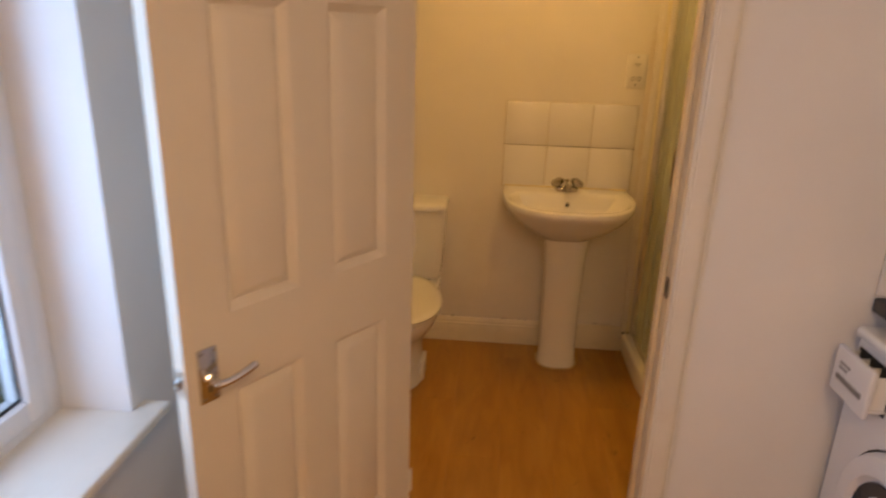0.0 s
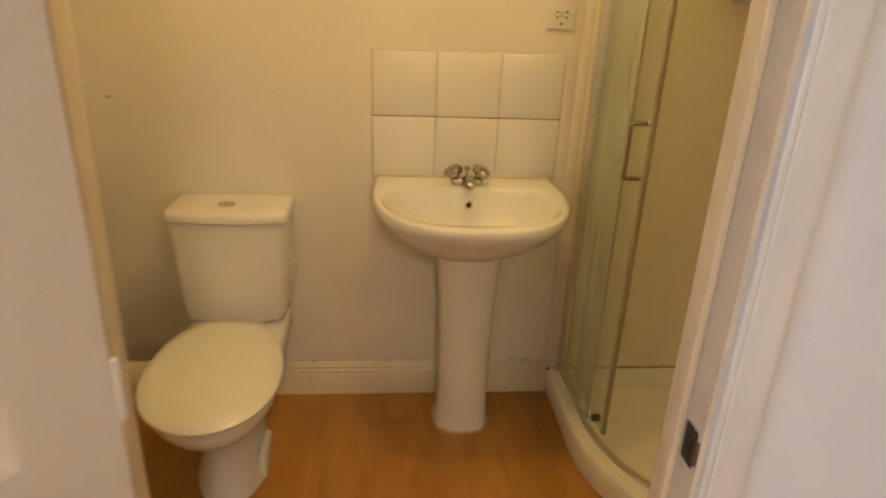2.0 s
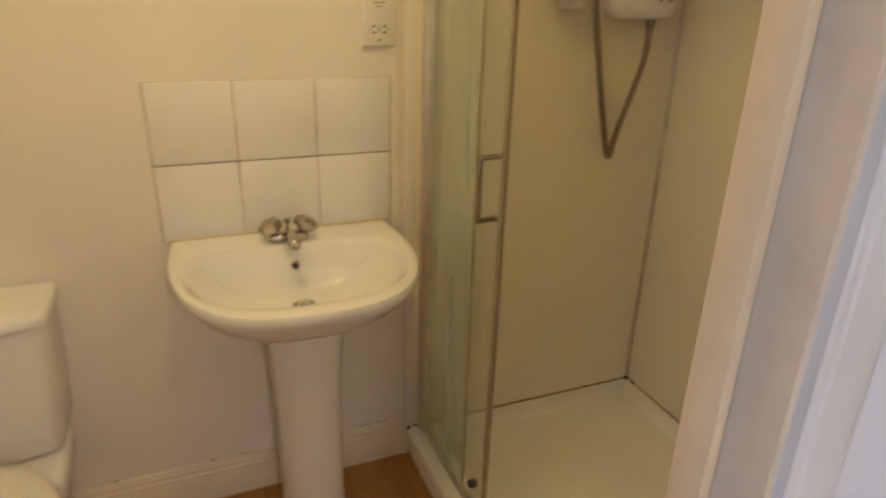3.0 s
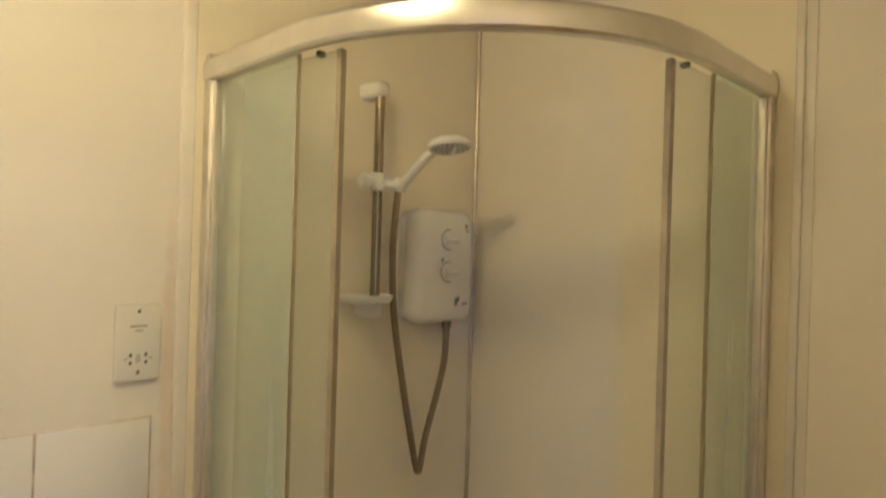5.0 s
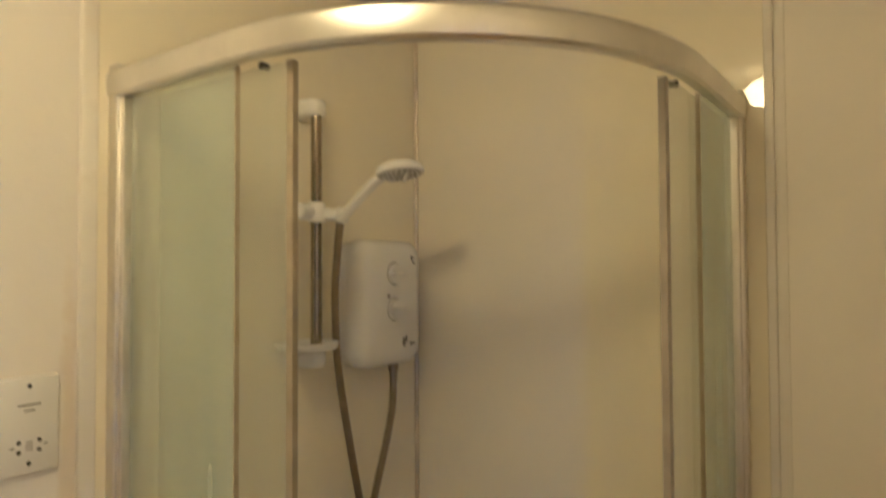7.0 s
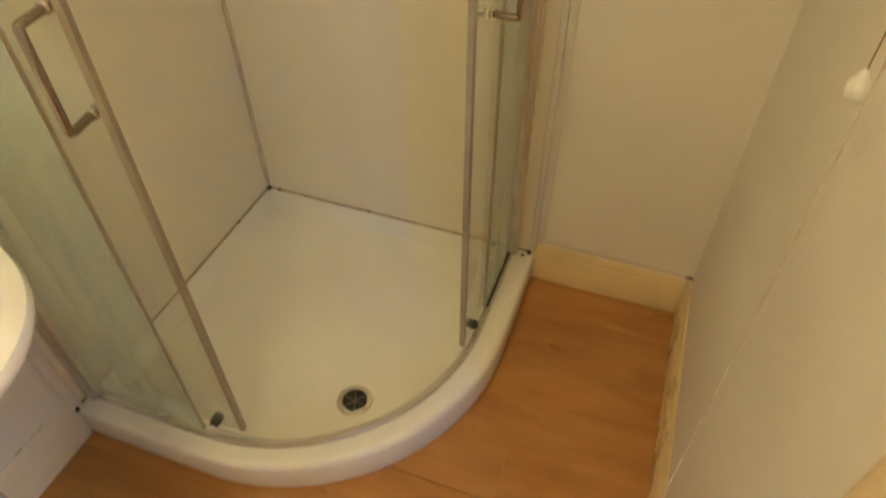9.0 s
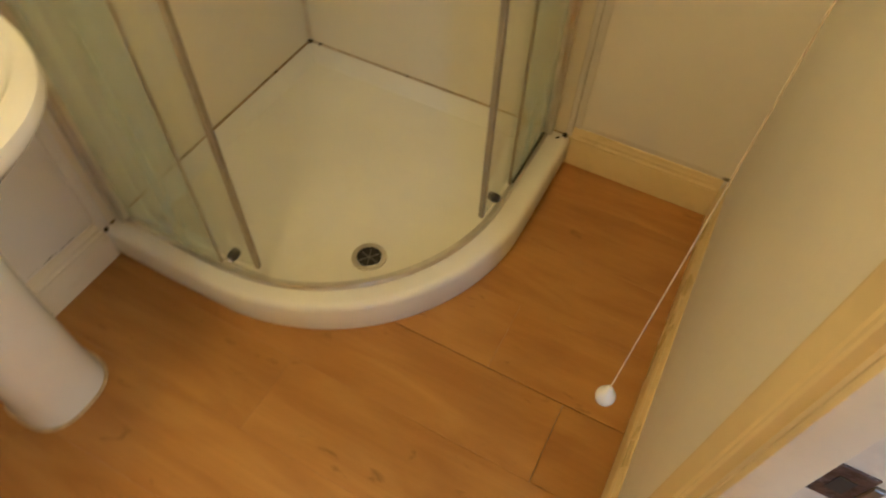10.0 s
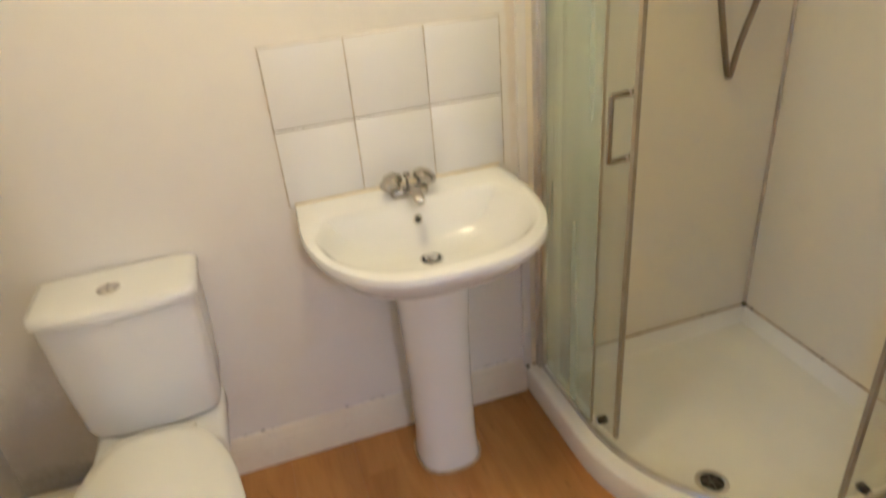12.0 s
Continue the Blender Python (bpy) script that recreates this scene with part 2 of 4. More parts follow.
def hazy_glass(name, tint, haze, amount):
    """Clear glass with a film of limescale."""
    m = glass(name, tint, 0.05)
    n, l = m.node_tree.nodes, m.node_tree.links
    old = n["Material Output"].inputs[0].links[0].from_socket
    df = n.new("ShaderNodeBsdfDiffuse")
    df.inputs[0].default_value = (*haze, 1)
    tl = n.new("ShaderNodeBsdfTranslucent")
    tl.inputs[0].default_value = (*haze, 1)
    film = n.new("ShaderNodeMixShader")
    film.inputs[0].default_value = 0.6
    l.new(df.outputs[0], film.inputs[1])
    l.new(tl.outputs[0], film.inputs[2])
    co = n.new("ShaderNodeTexCoord")
    mp = n.new("ShaderNodeMapping")
    mp.inputs["Scale"].default_value = (6, 6, 0.4)
    nz = n.new("ShaderNodeTexNoise")
    nz.inputs["Scale"].default_value, nz.inputs["Detail"].default_value, nz.inputs["Roughness"].default_value = 2.5, 3, 0.5
    l.new(co.outputs["Object"], mp.inputs[0])
    l.new(mp.outputs[0], nz.inputs["Vector"])
    mr = n.new("ShaderNodeMapRange")
    mr.inputs["From Min"].default_value, mr.inputs["From Max"].default_value = 0.3, 0.75
    mr.inputs["To Min"].default_value, mr.inputs["To Max"].default_value = amount * 0.78, amount * 1.25
    l.new(nz.outputs["Fac"], mr.inputs["Value"])
    mx = n.new("ShaderNodeMixShader")
    l.new(mr.outputs["Result"], mx.inputs[0])
    l.new(old, mx.inputs[1])
    l.new(film.outputs[0], mx.inputs[2])
    l.new(mx.outputs[0], n["Material Output"].inputs[0])
    return m


shower_glass = hazy_glass("shower_glass", (0.96, 0.98, 0.965), (0.82, 0.92, 0.87), 0.23)
door_glass = hazy_glass("door_glass", (0.97, 0.98, 0.96), (0.84, 0.91, 0.85), 0.12)
window_glass = glass("window_glass", (0.95, 0.97, 0.97))


def glow(name, colour, strength):
    m = bpy.data.materials.new(name)
    m.use_nodes = True
    b = m.node_tree.nodes["Principled BSDF"]
    b.inputs["Base Color"].default_value = (0.9, 0.88, 0.84, 1)
    b.inputs["Emission Color"].default_value = (*colour, 1)
    b.inputs["Emission Strength"].default_value = strength
    return m


lamp_glass = glow("lamp_glass", (1.0, 0.622, 0.195), LAMP_POWER)
# Glow of the unseen lamp that is added to light the kitchen side.
added_kitchen_glass = glow("added_kitchen_lamp", (1.0, 0.74, 0.46), KITCHEN_POWER)


def laminate():
    m = bpy.data.materials.new("laminate_oak")
    m.use_nodes = True
    n, l = m.node_tree.nodes, m.node_tree.links
    b = n["Principled BSDF"]
    co = n.new("ShaderNodeTexCoord")
    info = n.new("ShaderNodeObjectInfo")
    sh = n.new("ShaderNodeVectorMath")
    sh.operation = "MULTIPLY_ADD"
    cb = n.new("ShaderNodeCombineXYZ")
    for i in range(3):
        l.new(info.outputs["Random"], cb.inputs[i])
    sh.inputs[1].default_value = (7, 13, 5)
    l.new(cb.outputs[0], sh.inputs[0])
    l.new(co.outputs["Object"], sh.inputs[2])
    mp = n.new("ShaderNodeMapping")
    mp.inputs["Scale"].default_value = (8.5, 1.7, 8.5)
    l.new(sh.outputs[0], mp.inputs[0])
    g1 = n.new("ShaderNodeTexNoise")
    g1.inputs["Scale"].default_value, g1.inputs["Detail"].default_value, g1.inputs["Distortion"].default_value = 1.6, 5, 0.8
    l.new(mp.outputs[0], g1.inputs["Vector"])
    r1 = n.new("ShaderNodeValToRGB")
    e = r1.color_ramp.elements
    e[0].position, e[1].position = 0.28, 0.72
    e[0].color, e[1].color = (0.365, 0.163, 0.028, 1), (0.50, 0.258, 0.052, 1)
    l.new(g1.outputs["Fac"], r1.inputs["Fac"])
    mp2 = n.new("ShaderNodeMapping")
    mp2.inputs["Scale"].default_value = (90, 3.2, 90)
    l.new(sh.outputs[0], mp2.inputs[0])
    g2 = n.new("ShaderNodeTexNoise")
    g2.inputs["Scale"].default_value, g2.inputs["Detail"].default_value = 1.5, 4
    l.new(mp2.outputs[0], g2.inputs["Vector"])
    r2 = n.new("ShaderNodeMapRange")
    r2.inputs["From Min"].default_value, r2.inputs["From Max"].default_value = 0.3, 0.7
    r2.inputs["To Min"].default_value, r2.inputs["To Max"].default_value = 0.955, 1.025
    l.new(g2.outputs["Fac"], r2.inputs["Value"])
    # a few small dark flecks, drawn out along the grain
    mp3 = n.new("ShaderNodeMapping")
    mp3.inputs["Scale"].default_value = (26, 9, 26)
    l.new(sh.outputs[0], mp3.inputs[0])
    vo = n.new("ShaderNodeTexNoise")
    vo.inputs["Scale"].default_value, vo.inputs["Detail"].default_value, vo.inputs["Distortion"].default_value = 1.0, 3, 1.2
    l.new(mp3.outputs[0], vo.inputs["Vector"])
    r3 = n.new("ShaderNodeMapRange")
    r3.inputs["From Min"].default_value, r3.inputs["From Max"].default_value = 0.66, 0.80
    r3.inputs["To Min"].default_value, r3.inputs["To Max"].default_value = 1.0, 0.55
    l.new(vo.outputs["Fac"], r3.inputs["Value"])
    ob = n.new("ShaderNodeMapRange")
    ob.inputs["To Min"].default_value, ob.inputs["To Max"].default_value = 0.97, 1.03
    l.new(info.outputs["Random"], ob.inputs["Value"])
    last = r1.outputs["Color"]
    for f in (r2, r3, ob):
        vm = n.new("ShaderNodeVectorMath")
        vm.operation = "SCALE"
        l.new(last, vm.inputs[0])
        l.new(f.outputs["Result"], vm.inputs["Scale"])
        last = vm.outputs[0]
    l.new(last, b.inputs["Base Color"])
    rr = n.new("ShaderNodeMapRange")
    rr.inputs["To Min"].default_value, rr.inputs["To Max"].default_value = 0.26, 0.42
    l.new(g1.outputs["Fac"], rr.inputs["Value"])
    l.new(rr.outputs["Result"], b.inputs["Roughness"])
    bp = n.new("ShaderNodeBump")
    bp.inputs["Strength"].default_value, bp.inputs["Distance"].default_value = 0.08, 0.002
    l.new(g2.outputs["Fac"], bp.inputs["Height"])
    l.new(bp.outputs["Normal"], b.inputs["Normal"])
    return m


laminate_oak = laminate()


# ---- mesh helpers ----
def part(name, bm, material, parent=None, label="", smooth=35):
    bmesh.ops.recalc_face_normals(bm, faces=bm.faces)
    me = bpy.data.meshes.new(name)
    bm.to_mesh(me)
    bm.free()
    me.materials.append(material)
    if smooth:
        me.polygons.foreach_set("use_smooth", [True] * len(me.polygons))
        me.set_sharp_from_angle(angle=radians(smooth))
    ob = new(name, me)
    if parent:
        ob.parent = parent
    if label:
        ob["label"] = label
    return ob


def thing(name, label, category, at=(0, 0, 0), group="", kind=""):
    ob = new(name)
    ob.location = at
    ob.empty_display_size = 0.05
    return tagged(ob, label, category, group, kind)


def box(x0, x1, y0, y1, z0, z1, bevel=0.0, segments=2, bm=None):
    own = bmesh.new()
    bmesh.ops.create_cube(own, size=1)
    for v in own.verts:
        v.co = Vector(((x0 + x1) / 2 + v.co.x * (x1 - x0), (y0 + y1) / 2 + v.co.y * (y1 - y0), (z0 + z1) / 2 + v.co.z * (z1 - z0)))
    if bevel:
        bmesh.ops.bevel(own, geom=list(own.edges), offset=bevel, segments=segments, profile=0.5, affect="EDGES")
    return add(bm, own)


def add(bm, own):
    if bm is None:
        return own
    me = bpy.data.meshes.new("join")
    own.to_mesh(me)
    own.free()
    bm.from_mesh(me)
    bpy.data.meshes.remove(me)
    return bm


def loft(rings, bm=None, caps=(True, True), closed=True):
    """A skin over rings of points, each with the same count."""
    own = bmesh.new()
    rows = [[own.verts.new(p) for p in ring] for ring in rings]
    n = len(rows[0])
    for a, b in zip(rows, rows[1:]):
        for i in range(n if closed else n - 1):
            j = (i + 1) % n
            own.faces.new((a[i], a[j], b[j], b[i]))
    if caps[0]:
        own.faces.new(rows[0][::-1])
    if caps[1]:
        own.faces.new(rows[-1])
    return add(bm, own)


def circle(c, r, n=24, axis=(0, 0, 1), up=None):
    a = Vector(axis).normalized()
    u = Vector(up) if up else a.orthogonal()
    u = (u - a * u.dot(a)).normalized()
    v = a.cross(u)
    return [Vector(c) + u * (r * math.cos(2 * math.pi * i / n)) + v * (r * math.sin(2 * math.pi * i / n)) for i in range(n)]


def turned(c, axis, steps, n=24, bm=None):
    """A turned body: steps of (distance along the axis, radius)."""
    a = Vector(axis).normalized()
    return loft([circle(Vector(c) + a * d, r, n, a) for d, r in steps], bm)


def tube(points, r, n=10, bm=None):
    pts = [Vector(p) for p in points]
    rings, up = [], None
    for i, p in enumerate(pts):
        d = (pts[min(i + 1, len(pts) - 1)] - pts[max(i - 1, 0)]).normalized()
        up = d.orthogonal() if up is None else (up - d * up.dot(d)).normalized()
        rings.append(circle(p, r, n, d, up))
    return loft(rings, bm)


def spline(points, steps=10):
    """A smooth line through the points."""
    p = [Vector(q) for q in points]
    p = [p[0] * 2 - p[1]] + p + [p[-1] * 2 - p[-2]]
    out = []
    for i in range(1, len(p) - 2):
        for k in range(steps):
            t = k / steps
            a, b, c, d = p[i - 1:i + 3]
            out.append(0.5 * (2 * b + (c - a) * t + (2 * a - 5 * b + 4 * c - d) * t * t + (3 * b - a - 3 * c + d) * t ** 3))
    return out + [p[-2]]


def moulding(profile, p0, p1, out, m0=0.0, m1=0.0, bm=None):
    """A straight run of a profile of (out, up) from p0 to p1; m0 and m1 lengthen the ends for every metre outwards (mitres)."""
    a, b, o = Vector(p0), Vector(p1), Vector(out).normalized()
    d = (b - a).normalized()
    up = o.cross(d) if abs(d.z) > 0.5 else Vector((0, 0, 1))
    rings = [[a + o * u + up * v - d * (m0 * u) for u, v in profile], [b + o * u + up * v + d * (m1 * u) for u, v in profile]]
    return loft(rings, bm)


def slab(outline, z0, z1, bm=None):
    return loft([[(x, y, z0) for x, y in outline], [(x, y, z1) for x, y in outline]], bm)


def structure(name, bm, material, label, category, smooth=35):
    return tagged(part(name, bm, material, smooth=smooth), label, category, kind="structure")


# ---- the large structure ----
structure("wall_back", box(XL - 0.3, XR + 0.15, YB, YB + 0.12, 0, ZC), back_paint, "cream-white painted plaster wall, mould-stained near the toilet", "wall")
structure("wall_right", box(XR, XR + 0.15, YO + 0.0365, YB, 0, ZC), wall_paint, "cream-white painted plaster wall beside the shower", "wall")
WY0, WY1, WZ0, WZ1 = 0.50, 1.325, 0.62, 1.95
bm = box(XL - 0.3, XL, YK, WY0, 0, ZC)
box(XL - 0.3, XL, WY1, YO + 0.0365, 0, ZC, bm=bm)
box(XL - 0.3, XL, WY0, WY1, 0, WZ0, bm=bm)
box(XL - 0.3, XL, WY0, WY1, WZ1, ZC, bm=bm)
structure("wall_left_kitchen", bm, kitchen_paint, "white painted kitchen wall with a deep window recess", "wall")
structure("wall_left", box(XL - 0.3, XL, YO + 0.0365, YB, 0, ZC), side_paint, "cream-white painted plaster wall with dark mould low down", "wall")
# the door wall: a bathroom skin and a kitchen skin, each with the opening through it
for nm, y0, y1, m, lab in (("wall_door_inside", YO + 0.0365, YI, wall_paint, "cream-white painted plaster wall round the door"),
                           ("wall_door_outside", YO, YO + 0.0365, kitchen_paint, "white painted kitchen wall round the door")):
    bm = box(XL, JL - 0.025, y0, y1, 0, ZC)
    box(JR + 0.025, XR if y0 > YO else XR + 0.15, y0, y1, 0, ZC, bm=bm)
    box(JL - 0.025, JR + 0.025, y0, y1, DH + 0.025, ZC, bm=bm)
    structure(nm, bm, m, lab, "wall")
structure("wall_kitchen_right", box(XR, XR + 0.15, YK, YO, 0, ZC), kitchen_paint, "white painted kitchen wall", "wall")
structure("wall_kitchen_rear", box(XL - 0.3, XR + 0.15, YK - 0.12, YK, 0, ZC), kitchen_paint, "white painted kitchen wall", "wall")
structure("ceiling", box(XL - 0.3, XR + 0.15, YK - 0.12, YB + 0.12, ZC, ZC + 0.1), ceiling_paint, "off-white painted ceiling, brown-stained along the shower", "ceiling")
floor = structure("floor", box(XL - 0.3, XR + 0.15, YK - 0.12, YB + 0.12, -0.2, -0.009), vinyl, "orange-brown oak laminate plank floor", "floor")

# door lining, stop and architraves
lin = 0.022
bm = box(JL - lin, JL, YO - 0.003, YI + 0.003, 0, DH)
box(JR, JR + lin, YO - 0.003, YI + 0.003, 0, DH, bm=bm)
box(JL - lin, JR + lin, YO - 0.003, YI + 0.003, DH, DH + lin, bm=bm)
lining = structure("door_lining", bm, jamb_paint, "worn cream-painted wooden door lining", "door frame")
ST0, ST1 = YO + 0.042, YI + 0.003
part("stop_strip", box(JR - 0.012, JR - 0.0005, ST0, ST1, 0.0, DH - 0.013, 0.002), stop_paint, lining)
part("stop_strip", box(JL + 0.0005, JL + 0.012, ST0, ST1, 0.0, DH - 0.013, 0.002), stop_paint, lining)
part("stop_strip", box(JL + 0.0005, JR - 0.0005, ST0, ST1, DH - 0.0125, DH - 0.0005, 0.002), stop_paint, lining)
arch = [(0, 0), (0.0125, 0), (0.0145, 0.002), (0.0147, 0.007), (0.0130, 0.009), (0.0131, 0.0105), (0.0148, 0.013), (0.0155, 0.030), (0.0163, 0.046), (0.0155, 0.053), (0.0115, 0.060), (0.006, 0.064), (0, 0.064)]


def architrave(name, y, out, label, paint):
    bm = bmesh.new()
    w = 0.064
    for x, s in ((JR + 0.007, 1), (JL - 0.007, -1)):
        loft([[(x + s * v, y + out * u, 0) for u, v in arch], [(x + s * v, y + out * u, DH + 0.007 + v) for u, v in arch]], bm)
    z = DH + 0.007
    loft([[(JL - 0.007 - v, y + out * u, z + v) for u, v in arch], [(JR + 0.007 + v, y + out * u, z + v) for u, v in arch]], bm)
    return structure(name, bm, paint, label, "door frame", 25)


architrave("architrave_outside", YO, -1, "white gloss painted moulded wooden architrave", gloss_white)
architrave("architrave_inside", YI, 1, "yellowed cream gloss painted moulded wooden architrave", cream_gloss_clean)
strike = part("strike_plate", box(JR - 0.002, JR + 0.0005, 1.722, 1.752, 0.852, 0.908, 0.0008, 1), strike_rust, lining, "tarnished metal strike plate")
part("strike_lip", box(JR - 0.004, JR + 0.0005, 1.7135, 1.7225, 0.862, 0.898, 0.001, 1), dull_metal, lining, "tarnished metal lip")
part("latch_hole", box(JR - 0.0027, JR - 0.0019, 1.731, 1.744, 0.868, 0.892), black, lining, "dark latch hole")

# skirting boards
skirt = [(0, 0), (0.015, 0), (0.015, 0.085), (0.013, 0.090), (0.0135, 0.098), (0.010, 0.104), (0.0095, 0.114), (0.005, 0.122), (0.004, 0.128), (0, 0.130)]
structure("baseboard_back", moulding(skirt, (XL, YB, 0), (0.7535, YB, 0), (0, -1, 0)), skirt_cool_lit, "cream gloss-painted moulded skirting board, paled for cool doorway light", "skirting board", 25)
structure("baseboard_left", moulding(skirt, (XL, YI, 0), (XL, YB - 0.016, 0), (1, 0, 0)), gloss_cream, "cream gloss-painted moulded skirting board", "skirting board", 25)
structure("baseboard_right", moulding(skirt, (XR, YI + 0.016, 0), (XR, 2.243, 0), (-1, 0, 0)), gloss_cream, "cream gloss-painted moulded skirting board", "skirting board", 25)
structure("baseboard_door", moulding(skirt, (JR + 0.072, YI, 0), (XR, YI, 0), (0, 1, 0)), gloss_cream, "cream gloss-painted moulded skirting board", "skirting board", 25)

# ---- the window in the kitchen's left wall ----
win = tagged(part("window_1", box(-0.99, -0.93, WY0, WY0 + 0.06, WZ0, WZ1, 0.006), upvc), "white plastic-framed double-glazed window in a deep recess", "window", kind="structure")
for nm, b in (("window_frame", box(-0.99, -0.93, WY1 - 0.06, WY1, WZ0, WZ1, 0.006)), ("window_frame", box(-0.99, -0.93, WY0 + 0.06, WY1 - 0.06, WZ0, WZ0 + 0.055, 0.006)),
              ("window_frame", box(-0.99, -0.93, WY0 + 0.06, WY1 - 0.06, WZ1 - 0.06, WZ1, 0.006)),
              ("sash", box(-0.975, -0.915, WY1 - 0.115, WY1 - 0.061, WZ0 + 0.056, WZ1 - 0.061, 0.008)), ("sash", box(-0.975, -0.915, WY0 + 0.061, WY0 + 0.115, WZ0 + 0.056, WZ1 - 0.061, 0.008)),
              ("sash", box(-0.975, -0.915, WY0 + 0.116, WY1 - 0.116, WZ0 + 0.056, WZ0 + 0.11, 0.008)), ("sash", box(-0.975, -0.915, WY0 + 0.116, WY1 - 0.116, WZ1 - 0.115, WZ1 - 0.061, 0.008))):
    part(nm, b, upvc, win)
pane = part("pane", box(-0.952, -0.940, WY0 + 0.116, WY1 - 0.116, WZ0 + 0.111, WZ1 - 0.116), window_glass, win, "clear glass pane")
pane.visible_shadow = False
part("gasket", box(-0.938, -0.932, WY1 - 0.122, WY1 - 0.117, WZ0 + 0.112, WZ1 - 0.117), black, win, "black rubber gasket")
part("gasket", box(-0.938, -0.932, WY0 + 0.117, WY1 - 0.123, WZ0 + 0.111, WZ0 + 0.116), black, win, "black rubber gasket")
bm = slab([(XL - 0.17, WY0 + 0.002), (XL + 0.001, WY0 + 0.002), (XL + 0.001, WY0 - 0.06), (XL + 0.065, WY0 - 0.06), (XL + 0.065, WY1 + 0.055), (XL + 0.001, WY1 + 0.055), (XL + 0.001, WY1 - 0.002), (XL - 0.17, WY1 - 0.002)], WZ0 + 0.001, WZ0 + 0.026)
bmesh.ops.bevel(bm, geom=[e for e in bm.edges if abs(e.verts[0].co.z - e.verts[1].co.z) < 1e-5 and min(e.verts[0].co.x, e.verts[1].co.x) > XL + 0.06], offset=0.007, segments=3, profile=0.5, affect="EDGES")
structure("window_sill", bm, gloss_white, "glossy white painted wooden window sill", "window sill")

# ---- outside the window ----
bm = bmesh.new()
bmesh.ops.create_grid(bm, x_segments=2, y_segments=2, size=120)
bmesh.ops.translate(bm, verts=bm.verts, vec=(0, 0, -0.25))
structure("ground", bm, grass, "mown green lawn", "lawn")
bm = box(-6.2, -6.0, -6, 14, -0.25, 0.75, 0.02)
structure("garden_wall", bm, render_wall, "low grey rendered garden wall", "wall")
rng = random.Random(4)
bm = bmesh.new()
for i in range(900):
    x, y, z = -7.2 + rng.uniform(-0.5, 0.5), rng.uniform(-5, 13), rng.uniform(0.0, 1.9)
    s, a = rng.uniform(0.05, 0.14), rng.uniform(0, 6.3)
    d = Vector((math.cos(a), math.sin(a), rng.uniform(-0.6, 0.6))) * s
    e = Vector((-math.sin(a), math.cos(a), rng.uniform(-0.6, 0.6))) * s * 0.6
    c = Vector((x, y, z))
    bm.faces.new([bm.verts.new(c + q) for q in (-d, e, d, -e)])
tagged(part("hedge", bm, hedge_mat, smooth=0), "dark green leafy garden hedge", "hedge", kind="stuff")

# ---- the door, standing open into the kitchen ----
HINGE = Vector((-0.147, 1.70, 0))
u = Vector((-0.528, -0.849, 0)).normalized()
nrm = Vector((-u.y, u.x, 0))     # towards the walker
DW, DT, DZ0, DZ1 = 0.686, 0.036, 0.008, 1.98
door_m = Matrix(((u.x, nrm.x, 0, HINGE.x), (u.y, nrm.y, 0, HINGE.y), (0, 0, 1, 0), (0, 0, 0, 1)))
panels = [(0.108, 0.290, 0.22, 0.800), (0.395, 0.577, 0.22, 0.800), (0.108, 0.290, 0.972, 1.568), (0.395, 0.577, 0.972, 1.568), (0.108, 0.290, 1.675, 1.868), (0.395, 0.577, 1.675, 1.868)]


def door_leaf():
    bm = bmesh.new()
    sx = [0, 0.108, 0.290, 0.395, 0.577, DW]
    sz = [DZ0, 0.22, 0.800, 0.972, 1.568, 1.675, 1.868, DZ1]
    for face, y, s in (("front", 0.0, -1), ("back", -DT, 1)):
        for i in range(5):
            for k in range(7):
                x0, x1, z0, z1 = sx[i], sx[i + 1], sz[k], sz[k + 1]
                if (x0, x1, z0, z1) in panels:
                    rings = []
                    for inset, depth in ((0, 0), (0.002, 0.001), (0.0165, 0.0155), (0.0185, 0.0158), (0.0365, 0.0025), (0.042, 0.001)):
                        rings.append([(x0 + inset, y + s * depth, z0 + inset), (x1 - inset, y + s * depth, z0 + inset), (x1 - inset, y + s * depth, z1 - inset), (x0 + inset, y + s * depth, z1 - inset)])
                    loft(rings, bm, caps=(False, True))
                else:
                    bm.faces.new([bm.verts.new(p) for p in ((x0, y, z0), (x1, y, z0), (x1, y, z1), (x0, y, z1))])
    for q in (((0, 0, DZ0), (0, 0, DZ1), (0, -DT, DZ1), (0, -DT, DZ0)), ((DW, 0, DZ0), (DW, 0, DZ1), (DW, -DT, DZ1), (DW, -DT, DZ0)),
              ((0, 0, DZ0), (DW, 0, DZ0), (DW, -DT, DZ0), (0, -DT, DZ0)), ((0, 0, DZ1), (DW, 0, DZ1), (DW, -DT, DZ1), (0, -DT, DZ1))):
        bm.faces.new([bm.verts.new(p) for p in q])
    bmesh.ops.remove_doubles(bm, verts=bm.verts, dist=0.0005)
    return bm


door = part("door_1", door_leaf(), door_paint, smooth=25)
tagged(door, "open white six-panel moulded door with chrome lever handle", "door", kind="structure")
door.matrix_world = door_m


